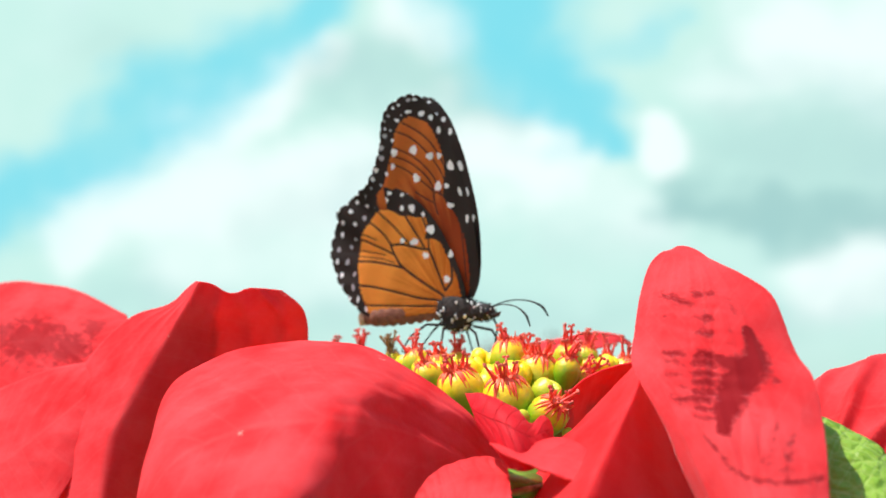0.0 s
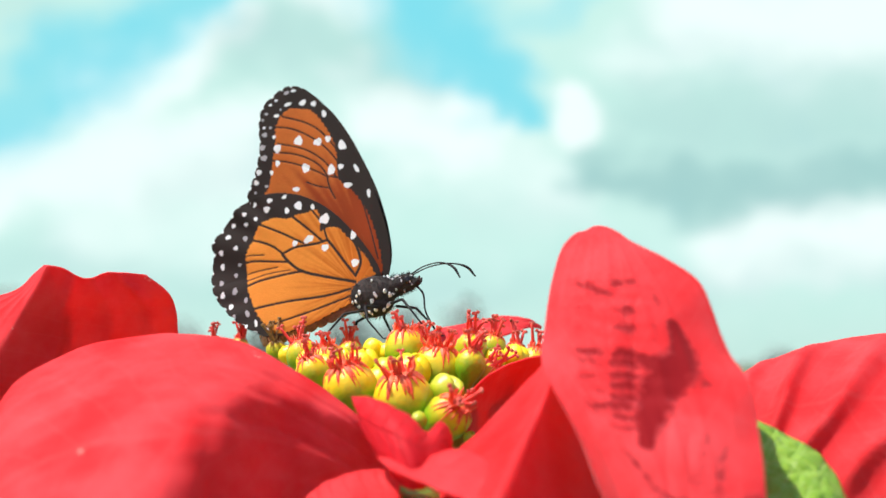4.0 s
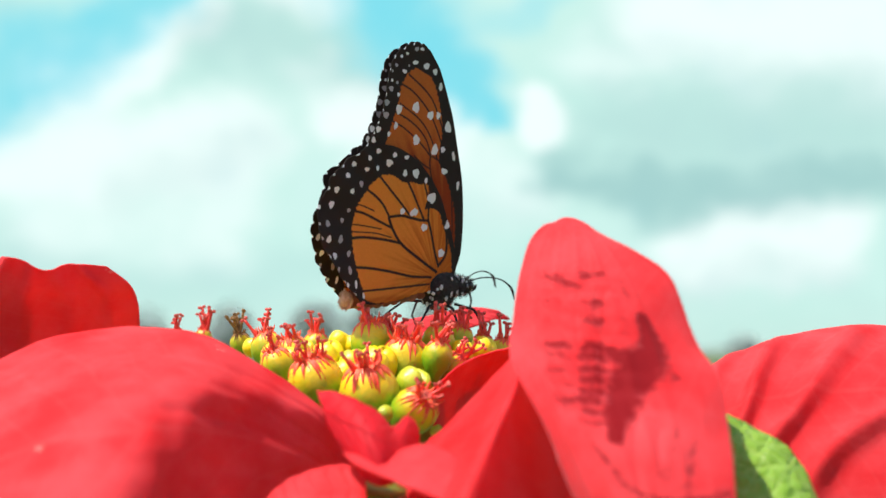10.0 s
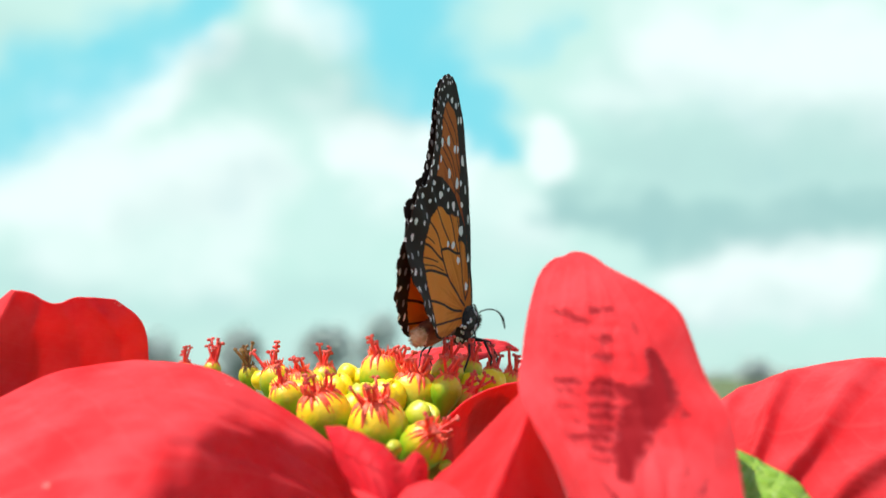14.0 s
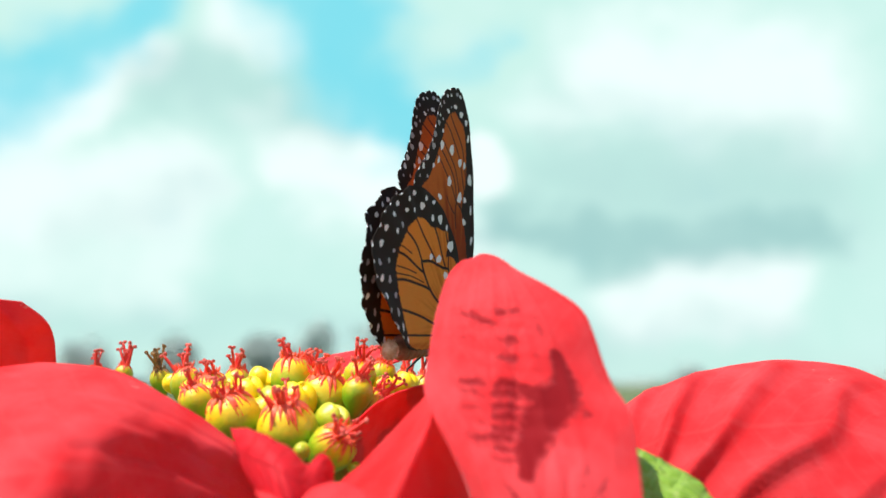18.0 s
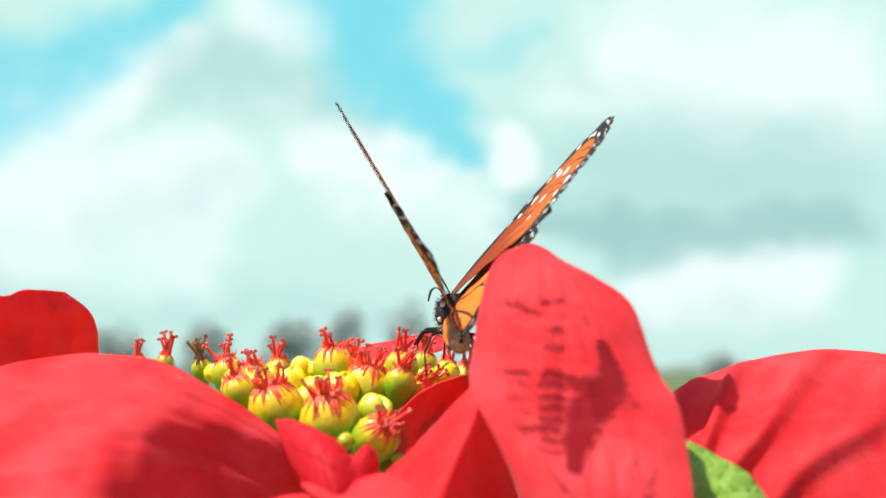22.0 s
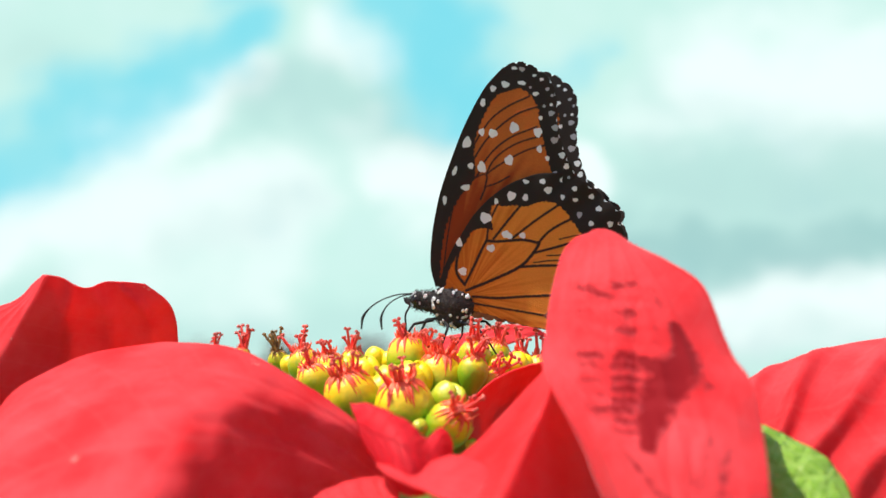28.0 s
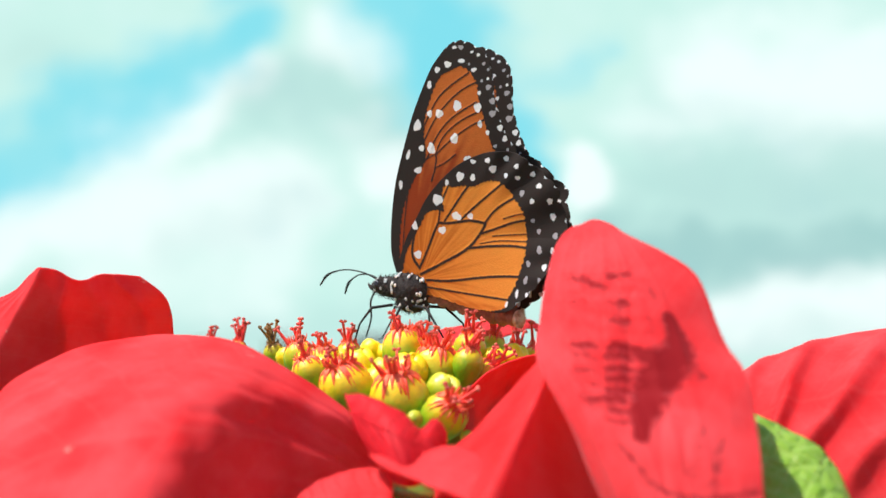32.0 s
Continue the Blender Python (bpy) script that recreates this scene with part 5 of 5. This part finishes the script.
def build_butterfly():
    fly = new("butterfly")
    movers = {}
    for side in (1, -1):
        movers["fore", side] = wing_sheet("forewing", FORE_EDGE, (0.5, 1.0), FORE_FIELD, FORE_VEINS, FORE_SPOTS, FORE_DOTS, (12.0, 28.5), fore_shape, fore_tone, fore_mat, fly, side, 2.3, 0.3)
        movers["hind", side] = wing_sheet("hindwing", HIND_EDGE, (3.5, -1.5), HIND_FIELD, HIND_VEINS, HIND_SPOTS, HIND_DOTS, (13.0, 30.0), hind_shape, hind_tone, hind_mat, fly, side, 2.8, 0.45)
    for ob in movers.values():
        ob["label"] = "orange wing with black veins and white spots"
    lobes = ((Vector((-1.0, 0, -3.2)), Vector((4.4, 2.5, 3.2))), (Vector((-1.0, 0, -5.2)), Vector((3.3, 2.0, 2.3))), (Vector((3.4, 0, -3.1)), Vector((2.2, 1.7, 1.8))))

    def on_body(d, k, lift):
        """A place on lobe k of the thorax in direction d, or None inside another lobe."""
        p = lobes[k][0] + Vector((d.x * lobes[k][1].x, d.y * lobes[k][1].y, d.z * lobes[k][1].z)) * (1 + lift)
        for n, (c, r) in enumerate(lobes):
            q = p - c
            if n != k and (q.x / r.x) ** 2 + (q.y / r.y) ** 2 + (q.z / r.z) ** 2 < 1:
                return None
        return p * MM

    bm = bmesh.new()
    for c, r in lobes:
        add_ball(bm, c * MM, r * MM, 28, 18, shape=lambda p: p * (1 + 0.05 * noise.noise(p * 3.5)))
    thorax = part("thorax", bm, black_mat, fly, "black furry thorax with white dots")
    bm = bmesh.new()
    rnd = random.Random(3)
    for k in range(110):
        d = Vector((rnd.uniform(-1, 1), rnd.choice((-1, 1)) * rnd.uniform(0.25, 1), rnd.uniform(-0.9, 0.9))).normalized()
        c = on_body(d, rnd.choice((0, 0, 1, 1, 2)), 0.05)
        w = rnd.uniform(0.16, 0.4) * MM
        if c:
            add_ball(bm, c, (w, w * rnd.uniform(1, 1.9), 0.16 * MM), 8, 6, d.to_track_quat("Z", "Y").to_matrix())
    part("white_dots", bm, white_mat, thorax)
    bm = bmesh.new()
    for k in range(1500):
        d = Vector((rnd.gauss(0, 1), rnd.gauss(0, 1), rnd.gauss(0, 1))).normalized()
        c = on_body(d, rnd.choice((0, 0, 1, 2)), -0.02)
        if c:
            tip = c + (d + Vector((-0.5, 0, -0.2)) + Vector((rnd.gauss(0, 0.25), rnd.gauss(0, 0.25), rnd.gauss(0, 0.25)))).normalized() * rnd.uniform(0.4, 1.0) * MM
            add_tube(bm, [c, tip], [0.05 * MM, 0.01 * MM], 4)
    for k in range(420):
        d = Vector((rnd.gauss(0, 1), rnd.gauss(0, 1), rnd.gauss(0, 1))).normalized()
        c = Vector((5.2 + d.x * 1.7, d.y * 1.5, -3.0 + d.z * 1.55)) * MM
        add_tube(bm, [c, c + (d + Vector((0.4, 0, -0.3))).normalized() * rnd.uniform(0.3, 0.8) * MM], [0.045 * MM, 0.01 * MM], 4)
    tagged(part("fur", bm, black_mat, thorax), kind="stuff")
    bm = bmesh.new()
    add_ball(bm, (5.4 * MM, 0, -3.1 * MM), (1.75 * MM, 1.55 * MM, 1.6 * MM), 18, 12)
    for s in (1, -1):
        add_tube(bm, [(6.3 * MM, s * 0.5 * MM, -3.8 * MM), (7.6 * MM, s * 0.6 * MM, -3.4 * MM), (8.2 * MM, s * 0.6 * MM, -2.7 * MM)], [0.5 * MM, 0.42 * MM, 0.12 * MM], 8, 7)
    head = part("head", bm, black_mat, fly)
    head.location = (-0.2 * MM, 0, 0.1 * MM)
    for s in (1, -1):
        bm = bmesh.new()
        add_ball(bm, (5.9 * MM, s * 1.05 * MM, -3.0 * MM), (0.8 * MM, 0.65 * MM, 0.9 * MM), 14, 10)
        part("eye", bm, eye_mat, head)
    bm = bmesh.new()
    for k in range(26):
        d = Vector((rnd.uniform(-0.9, 1), rnd.choice((-1, 1)) * rnd.uniform(0.1, 0.6), rnd.uniform(-0.7, 1))).normalized()
        add_ball(bm, Vector((5.4 + d.x * 1.75, d.y * 1.55, -3.1 + d.z * 1.6)) * MM, (0.2 * MM, 0.2 * MM, 0.2 * MM), 8, 5)
    part("white_dots", bm, white_mat, head)
    feelers = (((6.4, 0.5, -1.9), (9.4, 1.2, -0.9), (12.8, 1.9, -0.8), (15.8, 2.5, -1.9), (17.2, 2.8, -4.0)), ((6.5, -0.5, -2.0), (9.4, -1.4, -1.4), (12.6, -2.4, -1.7), (15.0, -3.0, -3.2), (16.0, -3.3, -5.4)))
    for pts in feelers:
        bm = bmesh.new()
        add_tube(bm, [Vector(p) * MM for p in pts], [0.14 * MM, 0.12 * MM, 0.12 * MM, 0.14 * MM, 0.26 * MM, 0.14 * MM], 8, 28)
        movers["antenna", len(movers)] = part("antenna", bm, leg_mat, head)
    bm = bmesh.new()
    add_tube(bm, [Vector(p) * MM for p in ((7.2, 0, -4.2), (8.0, 0, -6.0), (7.8, 0, -9.0), (8.8, 0, -12.4))], [0.2 * MM, 0.14 * MM], 7, 16)
    part("proboscis", bm, leg_mat, head)
    legs = (((2.2, -6.2), (5.0, 3.6, -6.8), (6.6, 4.8, -9.6), (8.0, 4.2, -12.6)), ((0.2, -6.4), (-1.5, 4.6, -6.6), (-1.0, 6.0, -9.5), (0.8, 5.0, -13.0)), ((-1.8, -6.2), (-6.0, 3.2, -6.4), (-8.8, 4.4, -9.0), (-10.8, 4.0, -12.2)))
    for hip, *pts in legs:
        for s in (1, -1):
            bm = bmesh.new()
            p = [(hip[0], s * 1.2, hip[1])] + [(a, s * b, c) for a, b, c in pts]
            p = [Vector(q) * MM for q in p]
            fine = []
            for q, w in zip(p, p[1:]):
                fine += [q, q.lerp(w, 0.5), q.lerp(w, 0.92)]
            fine.append(p[-1])
            fine.append(p[-1] + Vector((0.9, s * 0.3, -0.2)) * MM)
            add_tube(bm, fine, [0.26 * MM, 0.26 * MM, 0.18 * MM, 0.15 * MM, 0.1 * MM], 8)
            part("leg", bm, leg_mat, fly)
    bm = bmesh.new()
    prof = []
    length = 18.5
    for i in range(64):
        s = i / 63
        seg = (s * 9) % 1.0
        r = 2.35 * (0.75 + 0.45 * math.sin(math.pi * min(1, s * 0.75 + 0.2))) * (1 - 0.3 * max(0, s - 0.8) / 0.2) * (0.84 + 0.22 * math.sin(math.pi * seg) ** 0.6)
        prof.append((Vector((-length * s, 0, -2.2 * s ** 1.3)), r * (0.66 + 0.2 * s)))
    rows = [[(p + Vector((0, min(r * 0.85, 0.5 + 1.4 * max(0.0, -p.x - 6.0) / 10.0) * math.cos(2 * math.pi * j / 20), r * 1.08 * math.sin(2 * math.pi * j / 20)))) * MM for j in range(20)] for p, r in prof]
    vs = grid_faces(bm, rows, True)
    bm.faces.new(vs[0][::-1])
    bm.faces.new(vs[-1])
    abdomen = part("abdomen", bm, belly_mat, fly, "rust-brown ringed abdomen")
    bm = bmesh.new()
    tip_c = prof[-1][0] * MM
    add_ball(bm, tip_c + Vector((0.3, 0, 0)) * MM, (0.9 * MM, 1.45 * MM, 1.5 * MM), 18, 10)
    for k in range(320):
        d = Vector((-abs(rnd.gauss(0.8, 0.5)), rnd.gauss(0, 0.8), rnd.gauss(0, 0.8))).normalized()
        c = tip_c + Vector((0, d.y * 1.25, d.z * 1.3)) * MM
        add_tube(bm, [c, c + d * rnd.uniform(0.3, 0.75) * MM], [0.09 * MM, 0.02 * MM], 4)
    tagged(part("tail_tuft", bm, tip_mat, abdomen), kind="stuff")
    abdomen.matrix_basis = pose(-4.2 * MM, 0, -3.7 * MM)
    movers["abdomen", 0] = abdomen
    tagged(fly, "orange butterfly with black-edged white-spotted wings on the flower", "butterfly")
    return fly, movers


# ---- what moves ----
# Butterfly: seconds, place in mm, heading, pitch, roll, half-opening of the wings and sweep of the left and right forewing and sideways bend of the hindwings in degrees.
def fly_rows():
    return (
        (0, -20.5, -0.2, 11.7, -21, -7.6, 8.2, 3.9, -2, -2, -2.2),
        (0.5, -17.5, 0.7, 12.9, -13.5, -1.1, 7.4, 3.8, -0.4, -0.4, -0.5),
        (1, -15.3, -0.1, 12.5, -12.5, -6.7, 5.2, 3.7, 0, 0, -0.4),
        (1.5, -17.1, 1.1, 12.6, -12, -5.2, 4.8, 3.7, -0.7, -0.7, -0.5),
        (2, -18.3, 0.9, 13.7, -14.3, -0.1, 5.6, 3.8, -0.8, -0.8, -1.4),
        (2.5, -19.8, 0.2, 10.3, -39.9, -6, 17.6, 4.2, -4.1, -4.1, -1),
        (4.5, -13.3, 2.5, 12.6, 3.7, 14.7, -17.2, 3, 4, 4, -0.4),
        (5, -8.4, 0.8, 12.4, 17.3, -2.4, 8.2, 3.8, -4.1, -4.1, 0.1),
        (5.5, -7.7, 3.1, 12.4, 26.9, -3, 4.6, 3.7, -3.2, -3.2, -0),
        (6, -7.5, 4.6, 12.3, 36.1, -1.9, 6.5, 3.8, -3.8, -3.8, -1.2),
        (6.5, -6.3, 3.9, 11.8, 48, -5.9, 2.6, 3.6, -3.7, -3.7, -1),
        (7, -5.4, 4.3, 11.2, 42.1, -8.6, 1.7, 3.6, -3.3, -3.3, -0.7),
        (7.5, -5.6, 4.6, 11.2, 43.3, -8.7, 1.8, 3.6, -4.1, -4.1, -0.7),
        (8, -5.8, 4.8, 11.2, 42.4, -9.6, 1.3, 3.6, -6.3, -6.3, -0.5),
        (8.5, -10.7, 5.4, 13.6, 75.9, 8.1, 0.6, -0.4, -13.8, -11.5, -1.4),
        (9, -8.6, 7.6, 15, 72, 10.2, 3.1, -0.4, -13.3, -10.4, -1.5),
        (9.5, 1.9, 9, 12, 45.1, -3.6, 17.3, 4.2, -7.4, -7.4, -0.4),
        (10, 0.9, 8.5, 12.2, 45.9, 0.6, 11, 0.1, -3.7, -3.7, 0.4),
        (10.5, 1.3, 7.5, 11.8, 43.6, -4, 4.9, 3.7, -4.9, -4.9, 0),
        (11, 0.7, 6.8, 12.2, 43.8, -3.1, 5, 3.7, -7.6, -7.6, 0.2),
        (11.5, 1.3, 7.3, 11.9, 46, -6.4, 4.4, 3.7, -8.2, -8.2, 0.5),
        (12, -0.2, 8.4, 11.5, 73.8, 1.8, -2.6, -1.9, -8.3, -8.3, -1.3),
        (12.5, -0.2, 10.4, 12, 75, 0.1, -3.4, -0.3, -8.3, -6, -0.7),
        (13, 0.7, 8.7, 11.6, 72.3, -0.5, -0.1, -2.3, -5.4, -5.4, -0.3),
        (13.5, 0.8, 8.2, 12, 72.2, -0.3, 3.6, -2.1, -7.1, -7.1, 0.2),
        (15.5, 15.4, 11.5, 9.3, 66.2, 9, -1, 6.6, 31.1, 10.1, -0.4),
        (16, 17.9, 5.4, 8.5, 59.2, -3.2, 4.3, 3.2, 10.5, 9.3, 0.6),
        (16.5, 17.1, 4.6, 8.6, 59.3, -3.2, 1.3, 2.8, 8.4, 8.4, 0.7),
        (17, 16.5, 4.9, 8.8, 59.6, -3.5, 1.8, 3, 8.1, 7.9, 0.9),
        (17.5, 16.1, 4.7, 8.7, 60.2, -3.4, 1.3, 3.1, 7.6, 6.9, 0.5),
        (18, 16.3, 4.8, 8.8, 60.4, -3.2, 1, 2.9, 7.3, 6.2, 0.5),
        (18.5, 13.3, 2.4, 7.6, 78.4, -7.6, 4.3, 0.6, -4.5, -5.9, -0.8),
        (19, 13.8, 3.4, 8.4, 76.1, -1.9, -1.6, 1, 1.5, 2.3, -0.8),
        (19.5, 14.1, 3.6, 8.6, 74.3, -3.6, -4.2, 0.3, 2.3, 2.8, -0.8),
        (20, 14.3, 4.9, 9, 73.4, -4.3, -6.4, 0.6, -1.5, -1.9, -0.7),
        (20.5, 13.8, 5.3, 8.9, 73.6, -4.5, -6.9, 0.5, -2.5, -0.9, -0.6),
        (21, 13.8, 4.7, 8.7, 74.7, -6.1, -7.9, 0.6, -0.7, 0.7, -0.6),
        (21.5, 13.8, 5, 8.7, 73.7, -6.7, -9.7, 0.5, -3.2, -2.1, -0.5),
        (21.8, 10.3, 2.5, 8.7, 87.2, 3, -3, 17, 3.4, 3.4, 0),
        (22, 8.2, -6.1, 11.2, 93.2, 8.6, 3.5, 34.8, -13.3, -9.2, 0),
        (22.2, 10.1, 1.5, 7.9, 92.8, 0.4, -0.1, 1, -0.1, -0.1, 0),
        (22.5, 9.4, 2.4, 8.8, 89.9, 0.2, -2.6, 0.9, 0, 0, 0),
        (23, 6.1, 7.2, 12.3, 107.2, 7.4, -8.3, 13.9, -3.1, -1, -0.7),
        (23.3, 4.5, 5, 12.5, 113, 3, -4, 2, -3, -3, 0),
        (23.5, 3, 7, 13, 120, 4, -10, 24, -2, -2, 0),
        (23.6, 2.5, 8, 12.5, 126, 5, -20, 41, 0, 0, 0),
        (23.8, 1.5, 10.5, 12, 130, 16, -12, 64, 0, 0, 0),
        (24, 0.6, 16.8, 13.9, 132.7, 21.5, -16.6, -0.7, -2.6, -7, 1.6),
        (24.5, -2.2, 12.7, 13.7, 139.2, 3.9, -5.8, 3.7, -3.7, -3.7, -0.2),
        (26.5, -8.3, 3.7, 13.8, 168.7, 3.1, -9, 13.3, -3.6, -7.3, 0),
        (26.8, -6, 4, 12.5, 178, 2, -6, 28, -8, -8, 0),
        (27, -3.7, 2.5, 11.5, 152.9, 8.2, 7.1, 7.8, -1, -1, -1.2),
        (27.5, -5, 3.1, 11.5, 141.1, -0.9, 0.1, 3.5, 3.3, 3.3, -0.2),
        (28, -4.8, 3.1, 11.8, 166.4, 4.8, -9, 6.4, -2, -5.5, 0.5),
        (28.5, -9.7, 1.8, 12.8, 170.2, 10.3, -0.1, 3.5, 3.3, 3.3, -0.1),
        (29, -11.6, 0.9, 12.1, 167.3, 1.3, 1.4, 8.4, 2, 2, -0.1),
        (29.5, -13, 0.4, 12, 167.5, -6.2, -5.1, 3.7, 0.3, 0.3, -0.1),
        (30, -13, -0.4, 11.7, 163.7, -8.1, -8.4, 3.4, -8.7, -14, -0.4),
        (30.5, -14.2, 1.5, 12.1, 164.2, -10.9, -6.1, 3.7, -11.1, -11.1, -0.5),
        (31, -14.2, 2.1, 12.3, 164.4, -12.9, -6.9, 3.8, -10.8, -10.8, -0.4),
        (31.4, -12.4, 3.4, 13, 161.2, -8.2, -1.9, 6.8, -9.3, -9.3, 0),
        (31.5, -10.8, 2.8, 14.4, 157.4, -1.1, -8.5, 3.8, -2.1, -2.1, -0.3),
        (31.6, -9, 1.4, 14, 151.2, 17, -15, 33.7, 0.1, 0.1, 0),
        (31.7, -10.3, 0.2, 12.2, 145.5, 21.6, -14.6, 37, -2.2, -2.2, 0),
        (31.8, -12.2, 3.4, 13.4, 158.1, 6.8, 10.2, 18.8, 2.5, 2.5, 0.1),
        (31.9, -11.5, 3.8, 13.4, 153.2, -0.1, 5.1, 5.1, -1.1, -1.1, 0),
        (32, -11.1, 3.2, 13.2, 151.5, 4.8, -3.6, 3.7, 0.7, -0.2, -0.4),
    )


ABDOMEN = [(0, -4), (2, -5), (5, 2), (6, -5), (8, -7), (9, -1), (11, -1), (13, -1), (18, -3), (21, -2), (23, 4), (28, 4), (29, -4), (31, -6), (31.6, 4), (32, -5)]


# Downward tilt of the antennae: seconds, degrees.
ANTENNAE = [(0, -6), (2, 0), (5, 8), (6, 16), (8, 16), (9, 2), (11, -4), (13, -6), (21, -4), (22, -4), (23, 6), (24, 34), (24.5, 12), (27, 28), (28, 26), (29, 2), (30, 0), (31, -8), (32, -3)]


# Slow drift of the clouds: seconds, degrees down, degrees of turn about the view.
CLOUDS = [(0, -0.2, -0.15), (2, 0, 0), (12, 1.0, 1.0), (17, 1.45, 1.5), (24, 1.85, 1.8), (32, 2.2, 2.1)]


def motions():
    walk(backdrop, [(t, pose(0, 0, 0, -down, turn, turn * 0.3)) for t, down, turn in CLOUDS])
    walk(fly, [(t, pose(x * MM, y * MM, z * MM, roll, -pitch, head)) for t, x, y, z, head, pitch, roll, gap, sweep_l, sweep_r, bend in fly_rows()])
    for side in (1, -1):
        for kind in ("fore", "hind"):
            rows = []
            for t, x, y, z, head, pitch, roll, gap, sweep_l, sweep_r, bend in fly_rows():
                turn = sweep_l if side > 0 else sweep_r
                rows.append((t, pose(0, 0, 0, -side * gap) @ (pose(0, 0, 0, 0, turn) if kind == "fore" else pose(0, 0, 0, 0, 0, bend))))
            walk(movers[kind, side], rows)
    for kind, side in movers:
        if kind == "antenna":
            walk(movers[kind, side], [(t, pose(6.4 * MM, 0, -2 * MM, 0, tilt) @ pose(-6.4 * MM, 0, 2 * MM)) for t, tilt in ANTENNAE])
    walk(movers["abdomen", 0], [(t, pose(-4.2 * MM, 0, -3.7 * MM, 0, tilt, 0)) for t, tilt in ABDOMEN])


backdrop = build_sky()
build_ground()
for row in TREES:
    build_tree(*row)
build_far_woods()
poinsettia = build_poinsettia()
fly, movers = build_butterfly()
motions()
